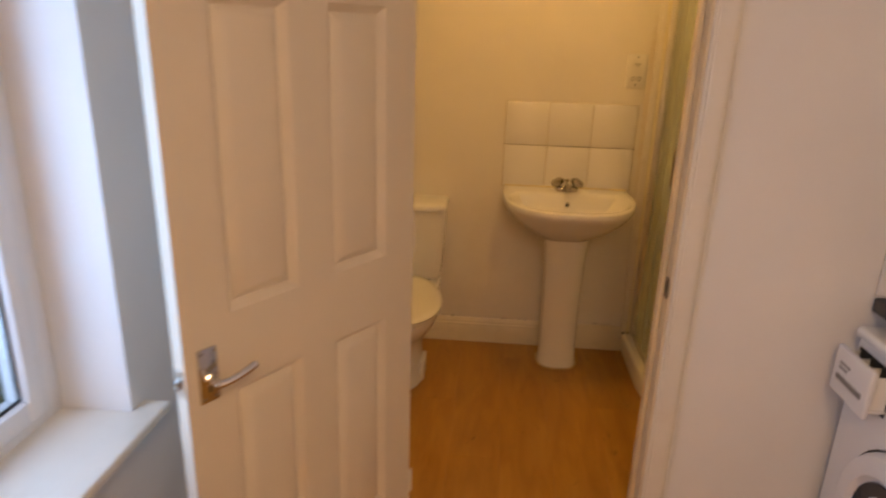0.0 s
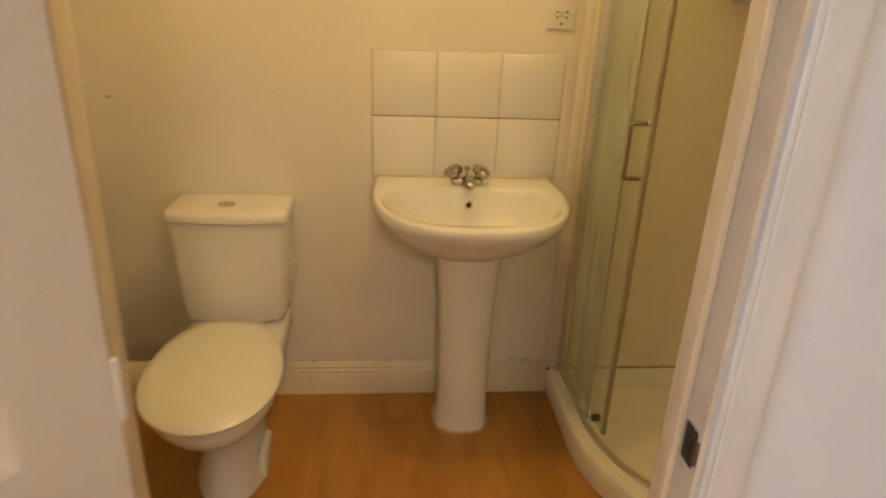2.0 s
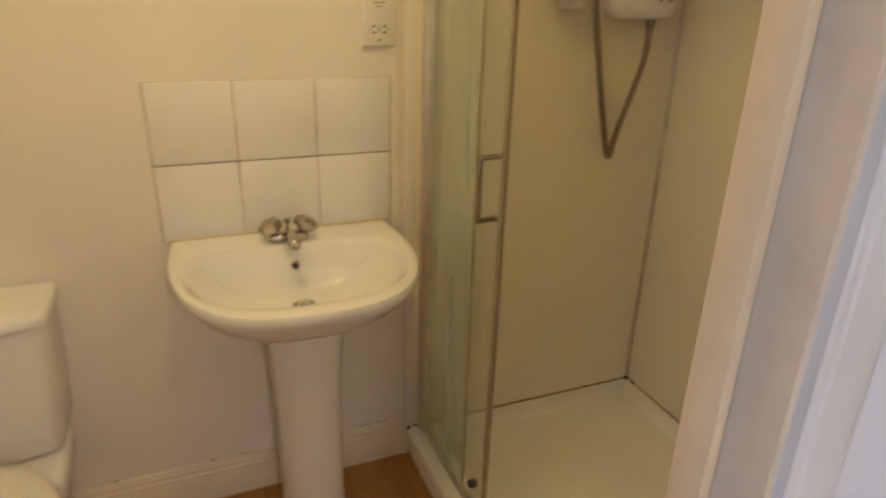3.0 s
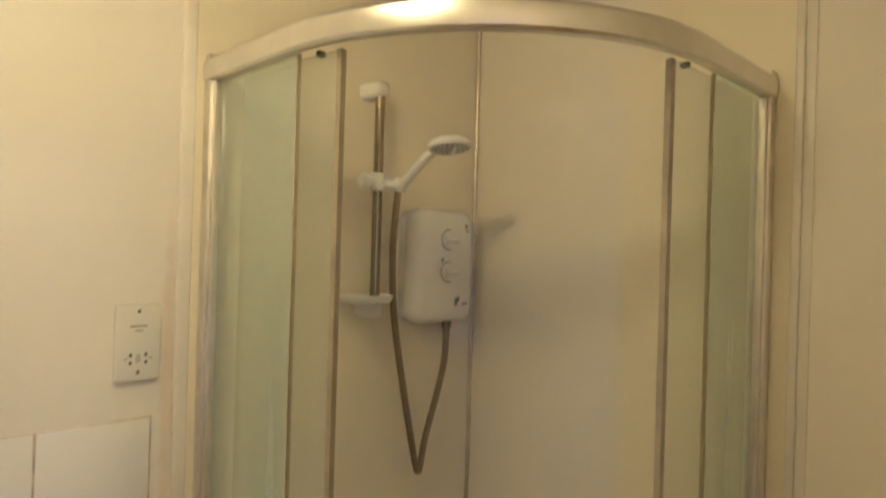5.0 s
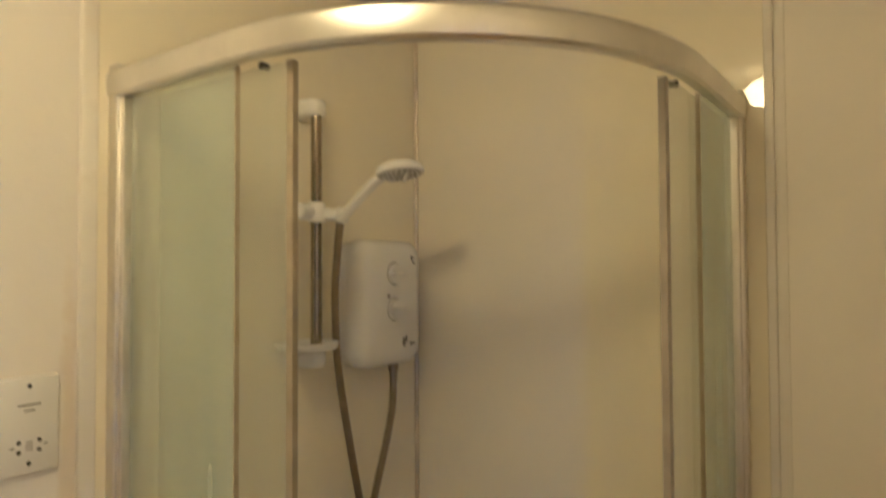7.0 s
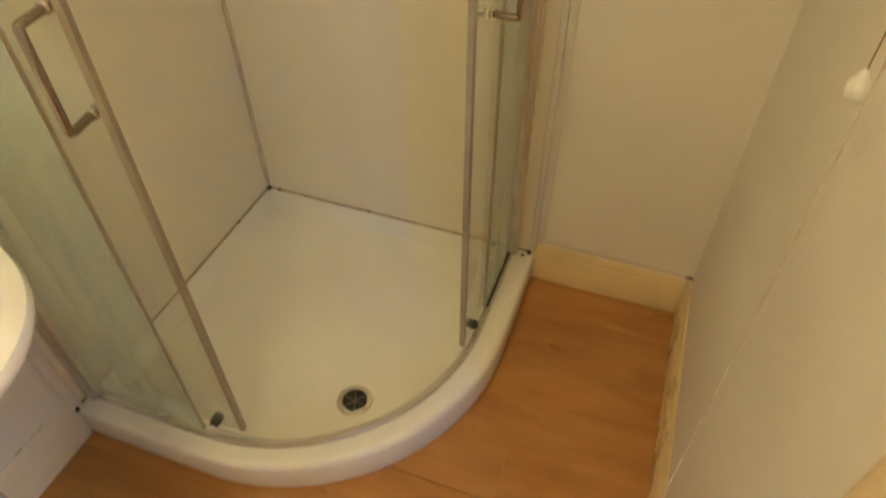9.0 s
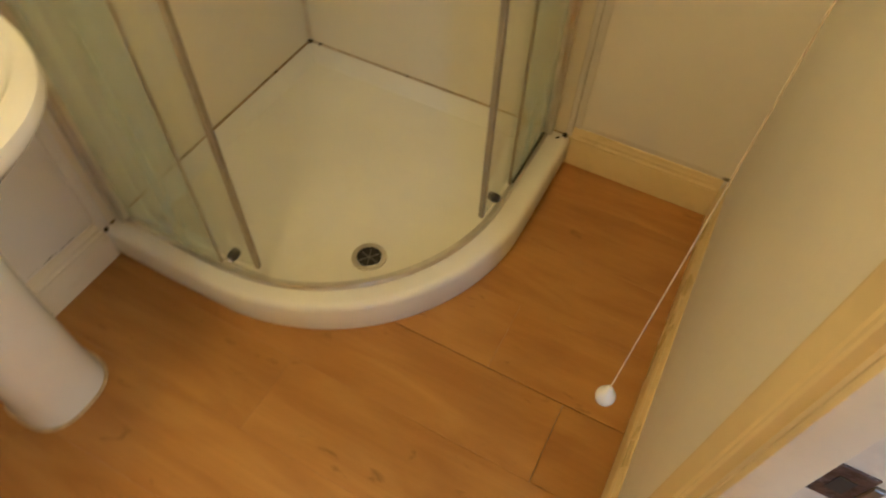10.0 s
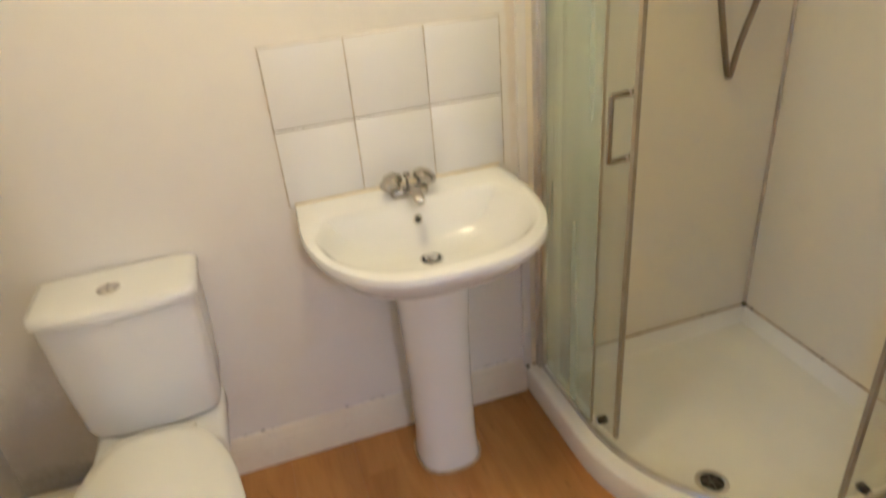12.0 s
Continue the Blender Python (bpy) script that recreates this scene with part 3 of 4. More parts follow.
def lever(y, s):
    """A lever on its back plate; s: outward."""
    plate = part("handle_plate", box(0.617, 0.660, min(y, y + s * 0.007), max(y, y + s * 0.007), 0.800, 0.918, 0.0025), chrome, door, "chrome back plate")
    part("handle_neck", turned((0.638, y + s * 0.006, 0.852), (0, s, 0), [(0, 0.013), (0.006, 0.013), (0.010, 0.009), (0.040, 0.009)], 16), chrome, door)
    pts = spline([(0.642, y + s * 0.042, 0.852), (0.625, y + s * 0.046, 0.853), (0.60, y + s * 0.046, 0.855), (0.575, y + s * 0.045, 0.859), (0.556, y + s * 0.043, 0.863)], 5)
    part("door_handle", tube(pts, 0.0085, 10), chrome, door, "chrome lever handle")
    part("keyhole", box(0.6355, 0.6405, min(y + s * 0.0072, y + s * 0.0078), max(y + s * 0.0072, y + s * 0.0078), 0.822, 0.834), black, door)
    for x, z in ((0.624, 0.809), (0.653, 0.809), (0.624, 0.909), (0.653, 0.909)):
        part("screw", turned((x, y + s * 0.0065, z), (0, s, 0), [(0, 0.004), (0.0016, 0.003)], 10), dull_metal, door)


lever(0.0, 1)
lever(-DT, -1)
part("latch_plate", box(DW - 0.001, DW + 0.0018, -DT / 2 - 0.012, -DT / 2 + 0.012, 0.822, 0.882, 0.0006, 1), satin, door, "metal latch plate")
part("latch_bolt", box(DW + 0.0015, DW + 0.011, -DT / 2 - 0.006, -DT / 2 + 0.006, 0.842, 0.863, 0.002), chrome, door, "metal latch bolt")
for z in (0.22, 1.0, 1.78):
    part("hinge", turned((-0.004, 0.002, z - 0.038), (0, 0, 1), [(0, 0.0045), (0.076, 0.0045)], 10), gloss_white, door, "paint-covered butt hinge")

# ---- splashback of six tiles ----
splash = thing("splashback", "six square white glazed tiles with grimy grout above the basin", "tile splashback", (0.1, YB, 0.836))
bm = box(0.099, 0.703, YB - 0.0045, YB - 0.0003, 0.832, 1.233)
g = part("grout", bm, grout, splash, "discoloured grout")
g.matrix_parent_inverse = splash.matrix_basis.inverted()
j_ = part("grout_joint", box(0.1005, 0.7015, YB - 0.0058, YB - 0.0046, 1.0318, 1.0342), dark_grout, splash, "mouldy dark grout joint")
j_.matrix_parent_inverse = splash.matrix_basis.inverted()
tile_bm = box(-0.0985, 0.0985, -0.0075, -0.001, -0.0985, 0.0985, 0.0018, 2)
tile_ob = None
for r in range(2):
    for c in range(3):
        if tile_ob is None:
            tile_ob = part("tile", tile_bm, tile_glaze, splash)
            t_ob = tile_ob
        else:
            t_ob = new("tile", tile_ob.data)
            t_ob.parent = splash
        t_ob.matrix_parent_inverse = splash.matrix_basis.inverted()
        t_ob.location = (0.201 + 0.2 * c, YB - 0.0005 - 0.0006 * ((r + c) % 2), 0.933 + 0.2 * r)
        t_ob.rotation_euler = (0, radians(0.25 * ((c * 2 + r) % 3 - 1)), 0)


def keep(ob, parent):
    """Children built in world places under a placed Empty."""
    if ob.parent is parent:
        ob.matrix_parent_inverse = parent.matrix_basis.inverted()
    return ob


# ---- wash basin on its pedestal ----
BX = 0.400


def basin_ring(width, front, back, z, n=40, flat=0.30, cx=BX):
    """A basin's outline: straight at the wall, bowed at the front."""
    out = []
    for i in range(n + 1):
        a = math.pi * i / n
        c, s_ = math.cos(a), math.sin(a)
        x = width / 2 * math.copysign(abs(c) ** 0.70, c)
        t = abs(s_) ** 0.92
        ys = back - (back - front) * (flat + (1 - flat) * t) if 0 < i < n else back - (back - front) * flat
        out.append((cx + x, ys, z))
    corner = width / 2 * 0.97
    return out + [(cx - corner, back, z), (cx, back, z), (cx + corner, back, z)]


basin = thing("wash_basin", "white ceramic pedestal wash basin against the wall", "wash basin", (BX, YB, 0))
back = YB - 0.008
rings = [basin_ring(0.20, 2.90, back, 0.625), basin_ring(0.30, 2.84, back, 0.660), basin_ring(0.42, 2.750, back, 0.704), basin_ring(0.52, 2.676, back, 0.754), basin_ring(0.572, 2.640, back, 0.791),
         basin_ring(0.588, 2.623, back, 0.810), basin_ring(0.590, 2.619, back, 0.823), basin_ring(0.584, 2.624, back, 0.833), basin_ring(0.566, 2.642, back, 0.8365)]


def bowl_ring(w, y0, y1, z):
    """The inside of the bowl: a rounded D, with as many points as the outline."""
    out = []
    for i in range(41):
        a = math.pi * i / 40
        out.append((BX + w / 2 * math.copysign(abs(math.cos(a)) ** 0.74, math.cos(a)), y1 - 0.3 * (y1 - y0) - 0.7 * (y1 - y0) * abs(math.sin(a)) ** 0.92, z))
    return out + [(BX - w / 2 * 0.86, y1, z), (BX, y1 + 0.004, z), (BX + w / 2 * 0.86, y1, z)]


rings += [bowl_ring(0.544, 2.666, 3.016, 0.8355), bowl_ring(0.530, 2.673, 3.012, 0.831), bowl_ring(0.506, 2.688, 3.006, 0.812), bowl_ring(0.450, 2.722, 2.996, 0.772), bowl_ring(0.350, 2.775, 2.985, 0.735),
          bowl_ring(0.220, 2.830, 2.970, 0.715), bowl_ring(0.060, 2.885, 2.945, 0.707)]
keep(part("bowl", loft(rings), ceramic, basin, smooth=50), basin)
ped = []
for z, w, d in ((0.0, 0.184, 0.196), (0.012, 0.186, 0.198), (0.03, 0.180, 0.190), (0.10, 0.174, 0.184), (0.30, 0.174, 0.186), (0.48, 0.182, 0.196), (0.60, 0.198, 0.21), (0.648, 0.215, 0.23)):
    ring = []
    for i in range(32):
        a = 2 * math.pi * i / 32
        c, s_ = math.cos(a), math.sin(a)
        ring.append((0.413 + w / 2 * math.copysign(abs(c) ** 0.75, c), 2.975 + d / 2 * math.copysign(abs(s_) ** 0.75, s_), z))
    ped.append(ring)
keep(part("pedestal", loft(ped), ceramic, basin, "white ceramic pedestal", 50), basin)
foot = [Vector((0.413 + 0.0955 * math.copysign(abs(math.cos(a)) ** 0.75, math.cos(a)), 2.975 + 0.1015 * math.copysign(abs(math.sin(a)) ** 0.75, math.sin(a)), 0.002)) for a in [2 * math.pi * k / 40 for k in range(41)]]
keep(part("foot_sealant", tube(foot, 0.0045, 6), mat("foot_sealant", (0.62, 0.48, 0.26), 0.5, vary=0.3, scale=30), basin, "yellowed sealant round the pedestal foot"), basin)
keep(part("overflow_ring", turned((0.405, 3.001, 0.782), (0, -1, 0.22), [(-0.010, 0.013), (0.001, 0.0135), (0.003, 0.0115), (0.0032, 0.0085)], 20), chrome, basin, "chrome overflow ring"), basin)
keep(part("overflow_hole", turned((0.405, 2.9975, 0.7827), (0, -1, 0.22), [(0, 0.0084), (0.0008, 0.0084)], 16), black, basin, "dark overflow hole"), basin)
keep(part("waste", turned((0.409, 2.915, 0.7045), (0, 0, 1), [(0, 0.030), (0.005, 0.031), (0.0065, 0.027), (0.004, 0.022), (0.0045, 0.019), (0.010, 0.018), (0.012, 0.012)], 24), chrome, basin, "chrome plug and waste"), basin)
keep(part("waste_gap", turned((0.409, 2.915, 0.7092), (0, 0, 1), [(0, 0.0255), (0.0006, 0.0255)], 24), black, basin, "dark gap round the plug"), basin)
keep(part("sealant", box(BX - 0.285, BX + 0.285, back - 0.004, YB - 0.0085, 0.835, 0.841, 0.002), mat("yellowed_sealant", (0.72, 0.60, 0.30), 0.5, vary=0.2, scale=30), basin, "yellowed sealant bead"), basin)

def rect_like(cx, y, w, h_, z, n=16):
    """An upright oval section, w wide and h_ high."""
    return [(cx + w / 2 * math.copysign(abs(math.cos(a)) ** 0.7, math.cos(a)), y, z + h_ / 2 * math.copysign(abs(math.sin(a)) ** 0.7, math.sin(a))) for a in [2 * math.pi * i / n for i in range(n)]]


tap = thing("mixer_tap", "chrome two-handled basin mixer tap on the basin", "tap", (0.40, 3.045, 0.8365))
keep(part("body", box(0.350, 0.450, 3.022, 3.062, 0.8365, 0.862, 0.010, 3), tap_chrome, tap), tap)
keep(part("spout", loft([rect_like(0.40, 3.030 - d, w, h_, z) for d, w, h_, z in ((0, 0.040, 0.030, 0.852), (0.030, 0.036, 0.028, 0.866), (0.060, 0.032, 0.024, 0.870), (0.090, 0.028, 0.020, 0.866), (0.100, 0.022, 0.014, 0.862))]), tap_chrome, tap, smooth=60), tap)
keep(part("pop_up_knob", turned((0.40, 3.050, 0.860), (0, 0, 1), [(0, 0.004), (0.022, 0.004), (0.024, 0.009), (0.032, 0.009), (0.035, 0.005)], 14), tap_chrome, tap), tap)
for s in (-1, 1):
    keep(part("stem", turned((0.40 + s * 0.036, 3.044, 0.858), (s * 0.45, -0.1, 1), [(0, 0.013), (0.012, 0.011), (0.016, 0.011)], 16), tap_chrome, tap), tap)
    h = []
    c0, ax = Vector((0.40 + s * 0.037, 3.040, 0.866)), Vector((s * 0.5, -0.15, 1)).normalized()
    for d, r in ((0, 0.015), (0.005, 0.025), (0.016, 0.029), (0.026, 0.0265), (0.033, 0.016), (0.035, 0.006)):
        h.append([p + (p - (c0 + ax * d)) * (0.10 * (1 if i % 4 < 2 else -1.0)) for i, p in enumerate(circle(c0 + ax * d, r, 24, ax))])
    keep(part("tap_handle", loft(h), tap_chrome, tap, "fluted chrome tap handle", 60), tap)

# ---- toilet ----
TX = -0.335


def egg(cx, yf, yb, w, z, n=36, p=0.86, square=0.82, taper=0.12):
    """An egg-shaped outline: rounder at the front, squarer at the back."""
    out, ym = [], yf + (yb - yf) * 0.47
    for i in range(n):
        a = 2 * math.pi * i / n
        c, s_ = math.cos(a), math.sin(a)
        q = p if s_ > 0 else 0.98
        y = ym + (yb - ym) * (abs(s_) ** q) if s_ > 0 else ym - (ym - yf) * abs(s_) ** q
        wf = 1.0 if s_ <= 0 else 1.0 - taper * s_
        out.append((cx + 0.052 * (2.98 - y) + w / 2 * wf * math.copysign(abs(c) ** (square if s_ > 0 else 0.95), c), y, z))
    return out


toilet = thing("toilet", "white ceramic close-coupled toilet with its lid closed", "toilet", (TX, YB - 0.02, 0))
rings = [egg(TX, 2.565, 3.00, 0.222, 0.0), egg(TX, 2.565, 3.00, 0.225, 0.015), egg(TX, 2.585, 3.00, 0.200, 0.05), egg(TX, 2.60, 3.00, 0.185, 0.13), egg(TX, 2.57, 3.02, 0.20, 0.20),
         egg(TX, 2.49, 3.02, 0.27, 0.27), egg(TX, 2.41, 2.99, 0.322, 0.33), egg(TX, 2.378, 2.94, 0.342, 0.37), egg(TX, 2.374, 2.93, 0.345, 0.389), egg(TX, 2.385, 2.925, 0.332, 0.395)]
keep(part("bowl", loft(rings), ceramic, toilet, smooth=50), toilet)
keep(part("shelf", box(TX - 0.155, TX + 0.160, 2.86, YB - 0.03, 0.300, 0.378, 0.022, 4), ceramic, toilet), toilet)
back_shape = dict(p=0.72, square=0.66, taper=0.20)
rings = [egg(TX, 2.366, 2.885, 0.350, 0.398, **back_shape), egg(TX, 2.360, 2.890, 0.358, 0.403, **back_shape), egg(TX, 2.360, 2.890, 0.358, 0.410, **back_shape), egg(TX, 2.366, 2.885, 0.350, 0.414, **back_shape)]
keep(part("seat", loft(rings), seat_plastic, toilet, "cream-white plastic seat", 50), toilet)
rings = [egg(TX, 2.362, 2.895, 0.354, 0.4145, **back_shape), egg(TX, 2.350, 2.900, 0.368, 0.419, **back_shape), egg(TX, 2.347, 2.900, 0.371, 0.427, **back_shape), egg(TX, 2.354, 2.896, 0.362, 0.433, **back_shape), egg(TX, 2.40, 2.86, 0.30, 0.437, **back_shape), egg(TX, 2.48, 2.80, 0.20, 0.4385, **back_shape)]
keep(part("lid", loft(rings), seat_plastic, toilet, "cream-white plastic lid", 50), toilet)
for s in (-1, 1):
    keep(part("seat_hinge", turned((TX + s * 0.075 - 0.022, 2.903, 0.407), (1, 0, 0), [(0, 0.007), (0.003, 0.009), (0.041, 0.009), (0.044, 0.007)], 14), seat_plastic, toilet), toilet)


def rect_ring(x0, x1, y0, y1, z, r=0.03, n=6, bow=0.0):
    out = []
    for cx, cy, a0 in ((x1 - r, y1 - r, 0), (x0 + r, y1 - r, 90), (x0 + r, y0 + r, 180), (x1 - r, y0 + r, 270)):
        for i in range(n + 1):
            a = radians(a0 + 90 * i / n)
            out.append((cx + r * math.cos(a), cy + r * math.sin(a), z))
    if bow:
        m, h = (x0 + x1) / 2, (x1 - x0) / 2
        out = [(x, y - bow * (1 - ((x - m) / h) ** 2) if y < (y0 + y1) / 2 else y, z) for x, y, z in out]
    return out


def front_ring(x0, x1, y0, y1, z, r=0.035, bow=0.018, n=6, k=10):
    """A cistern's outline, square to the wall and bowed along the front."""
    out = [(x1, y1, z), (x0, y1, z)]
    for i in range(n + 1):
        a = radians(180 + 90 * i / n)
        out.append((x0 + r + r * math.cos(a), y0 + r + r * math.sin(a), z))
    for i in range(1, k):
        t = i / k
        out.append((x0 + r + (x1 - x0 - 2 * r) * t, y0 - bow * (1 - (2 * t - 1) ** 2), z))
    for i in range(n + 1):
        a = radians(270 + 90 * i / n)
        out.append((x1 - r + r * math.cos(a), y0 + r + r * math.sin(a), z))
    return out


cy = YB - 0.008
keep(part("gasket", box(TX - 0.115, TX + 0.115, 2.985, cy - 0.02, 0.3775, 0.3865, 0.003), black, toilet, "black rubber gasket"), toilet)
rings = [front_ring(TX - 0.140, TX + 0.140, 2.978, cy, 0.386), front_ring(TX - 0.154, TX + 0.154, 2.966, cy, 0.392), front_ring(TX - 0.163, TX + 0.163, 2.960, cy, 0.42), front_ring(TX - 0.172, TX + 0.172, 2.954, cy, 0.56), front_ring(TX - 0.178, TX + 0.178, 2.948, cy, 0.731)]
keep(part("cistern", loft(rings), ceramic, toilet, smooth=50), toilet)
rings = [front_ring(TX - 0.178, TX + 0.178, 2.948, cy, 0.7335), front_ring(TX - 0.184, TX + 0.184, 2.940, cy, 0.737), front_ring(TX - 0.185, TX + 0.185, 2.939, cy, 0.750), front_ring(TX - 0.180, TX + 0.180, 2.944, cy, 0.762), front_ring(TX - 0.165, TX + 0.165, 2.96, cy, 0.767), front_ring(TX - 0.12, TX + 0.12, 3.0, cy - 0.03, 0.769)]
keep(part("cistern_lid", loft(rings), ceramic, toilet, "white ceramic cistern lid", 50), toilet)
keep(part("flush_button", turned((TX - 0.008, 3.015, 0.766), (0, 0, 1), [(0, 0.027), (0.005, 0.027), (0.007, 0.024), (0.006, 0.021), (0.008, 0.020), (0.009, 0.012)], 24), chrome, toilet, "chrome push button"), toilet)
keep(part("button_gap", box(TX - 0.009, TX - 0.007, 2.996, 3.034, 0.7745, 0.7755), black, toilet), toilet)
for s in (1,):
    keep(part("bolt_cap", turned((TX + 0.021 + s * 0.1005, 2.705, 0.060), (s, -0.3, 0.2), [(-0.008, 0.006), (0.003, 0.006), (0.005, 0.004)], 12), dull_metal, toilet, "rusty fixing bolt"), toilet)
    keep(part("foot_bracket", box(TX + 0.021 + s * 0.092 - 0.012, TX + 0.021 + s * 0.092 + 0.012, 2.67, 2.80, 0.0, 0.095, 0.0115, 5), ceramic, toilet), toilet)

pipe = thing("soil_pipe", "cream plastic soil pipe running low along the wall", "waste pipe", (XL, 3.045, 0.13))
keep(part("pipe_run", turned((XL + 0.002, 3.045, 0.13), (1, 0, 0), [(0, 0.054), (0.36, 0.054)], 28), pipe_plastic, pipe), pipe)
keep(part("collar", turned((XL + 0.20, 3.045, 0.13), (1, 0, 0), [(0, 0.058), (0.004, 0.061), (0.05, 0.061), (0.054, 0.058)], 28), pipe_plastic, pipe), pipe)

# ---- shaver socket ----
sock = thing("shaver_socket", "white plastic shaver socket plate on the wall", "shaver socket", (0.672, YB, 1.383))
keep(part("plate", box(0.629, 0.715, YB - 0.011, YB - 0.0005, 1.309, 1.457, 0.003), white_plastic, sock), sock)
f = YB - 0.0112
for x, z in ((0.672, 1.443), (0.672, 1.324)):
    keep(part("screw", turned((x, f + 0.0005, z), (0, -1, 0), [(0, 0.0038), (0.0012, 0.003)], 12), black, sock, "dark screw"), sock)
for x, z in ((0.6575, 1.358), (0.6575, 1.343), (0.6865, 1.358), (0.6865, 1.343)):
    keep(part("socket_hole", turned((x, f + 0.0006, z), (0, -1, 0), [(0, 0.0034), (0.0008, 0.0034)], 12), black, sock, "dark socket hole"), sock)
for x0, x1, z0, z1 in ((0.656, 0.688, 1.4125, 1.4155), (0.664, 0.680, 1.404, 1.4065), (0.667, 0.677, 1.3555, 1.3575), (0.667, 0.677, 1.350, 1.352), (0.667, 0.677, 1.3445, 1.3465), (0.645, 0.652, 1.350, 1.352), (0.692, 0.699, 1.350, 1.352)):
    keep(part("marking", box(x0, x1, f - 0.0004, f + 0.0004, z0, z1), grey_mark, sock, "small grey marking"), sock)

# ---- shower wall panels and trims ----
PT = 0.009
structure("wall_panel_back", box(0.773, XR - PT, YB - PT, YB - 0.0005, 0.085, 2.2918), panel_white, "glossy off-white shower wall panel", "wall panel")
structure("wall_panel_right", box(XR - PT, XR - 0.0005, 2.243, YB, 0.085, 2.2918), panel_white, "glossy off-white shower wall panel", "wall panel")
structure("trim_top_back", box(0.773, XR - 0.012, YB - 0.012, YB - 0.0005, 2.2925, ZC - 0.001, 0.002), trim_white, "off-white plastic trim strip above the shower panel", "trim")
structure("trim_top_right", box(XR - 0.012, XR - 0.0005, 2.243, YB - 0.0005, 2.2925, ZC - 0.001, 0.002), trim_white, "off-white plastic trim strip above the shower panel", "trim")
bm = box(0.744, 0.7725, YB - 0.0125, YB - 0.0005, 0.10, ZC - 0.001, 0.004, 3)
structure("trim_panel_left", bm, trim_white, "off-white plastic edge strip of the shower panel", "trim")
bm = box(XR - 0.013, XR - 0.0005, 2.226, 2.2425, 0.10, ZC - 0.001, 0.003)
box(XR - 0.0035, XR - 0.0005, 2.206, 2.2262, 0.131, ZC - 0.001, 0.001, bm=bm)
structure("trim_panel_right", bm, trim_white, "off-white plastic edge strip of the shower panel", "trim")
structure("trim_corner", turned((XR - PT - 0.0045, YB - PT - 0.0045, 0.10), (0, 0, 1), [(0, 0.0058), (2.19, 0.0058)], 16), corner_metal, "satin aluminium corner strip between shower panels", "trim")

# ---- shower tray ----
def quadrant(df, dw, z, n=28):
    """The tray's outline, drawn in by df along the front and dw along the walls."""
    tx, ty, r = 1.315, 2.788, 0.561 - df
    x0, x1, y0, y1 = tx - r, XR - dw, ty - r, YB - dw
    out = [(x1, y1, z), (x0, y1, z)]
    for i in range(n + 1):
        a = radians(180 + 90 * i / n)
        out.append((tx + r * math.cos(a), ty + r * math.sin(a), z))
    return out + [(x1, y0, z)]


tray = thing("shower_tray", "white acrylic quadrant shower tray on the floor", "shower tray", (1.2, 2.7, 0))
rings = [quadrant(0.004, 0.001, 0.0), quadrant(0.0, 0.001, 0.02), quadrant(0.0, 0.001, 0.082), quadrant(0.003, 0.001, 0.092), quadrant(0.010, 0.001, 0.0985), quadrant(0.020, 0.0095, 0.100), quadrant(0.062, 0.0105, 0.100),
         quadrant(0.070, 0.012, 0.097), quadrant(0.080, 0.020, 0.078), quadrant(0.098, 0.045, 0.048), quadrant(0.13, 0.09, 0.040), quadrant(0.25, 0.3, 0.034)]
keep(part("tray_body", loft(rings), acrylic, tray, smooth=40), tray)
DR = (1.034, 2.530)
drain = keep(part("drain", turned((*DR, 0.0355), (0, 0, 1), [(0, 0.045), (0.003, 0.0455), (0.005, 0.041), (0.005, 0.032), (0.002, 0.0305)], 32), chrome, tray, "chrome drain ring"), tray)
keep(part("drain_hole", turned((*DR, 0.0382), (0, 0, 1), [(0, 0.030), (0.0006, 0.030)], 24), black, tray, "dark drain hole"), tray)
for k in range(3):
    a = radians(60 * k + 20)
    d = Vector((math.cos(a), math.sin(a), 0)) * 0.0265
    keep(part("drain_bar", tube([Vector((*DR, 0.0402)) - d, Vector((*DR, 0.0402)) + d], 0.0015, 6), dull_metal, tray), tray)
bead = tube([(0.775, YB - PT - 0.003, 0.1005), (1.2, YB - PT - 0.003, 0.1002), (XR - PT - 0.004, YB - PT - 0.003, 0.1005)], 0.0035, 6)
tube([(XR - PT - 0.003, 2.25, 0.1005), (XR - PT - 0.003, 2.7, 0.1002), (XR - PT - 0.003, YB - PT - 0.004, 0.1005)], 0.0030, 6, bead)
keep(part("sealant", bead, mould, tray, "mouldy brown sealant bead"), tray)
for x, y, z, r_ in ((0.757, YB - 0.016, 0.101, 0.0055), (XR - 0.018, 2.243, 0.102, 0.007), (XR - 0.036, 2.258, 0.1015, 0.0045), (XR - PT - 0.007, YB - PT - 0.007, 0.104, 0.008), (XR - PT - 0.004, YB - PT - 0.045, 0.1015, 0.005), (XR - PT - 0.004, 2.76, 0.1015, 0.004), (1.45, YB - PT - 0.004, 0.1015, 0.0045)):
    lump = bmesh.new()
    bmesh.ops.create_icosphere(lump, subdivisions=2, radius=r_)
    for v in lump.verts:
        v.co = Vector((x, y, z)) + v.co * (1 + 0.5 * math.sin(v.co.x * 900 + v.co.y * 700 + x * 40)) * 0.9
    keep(part("mould_patch", lump, black_mould, tray, "black mould patch"), tray)

# ---- quadrant shower enclosure ----
enc = thing("shower_enclosure", "curved glass shower enclosure, sliding doors open, aluminium frame", "shower enclosure", (1.2, 2.7, 0.1))
R = 0.505


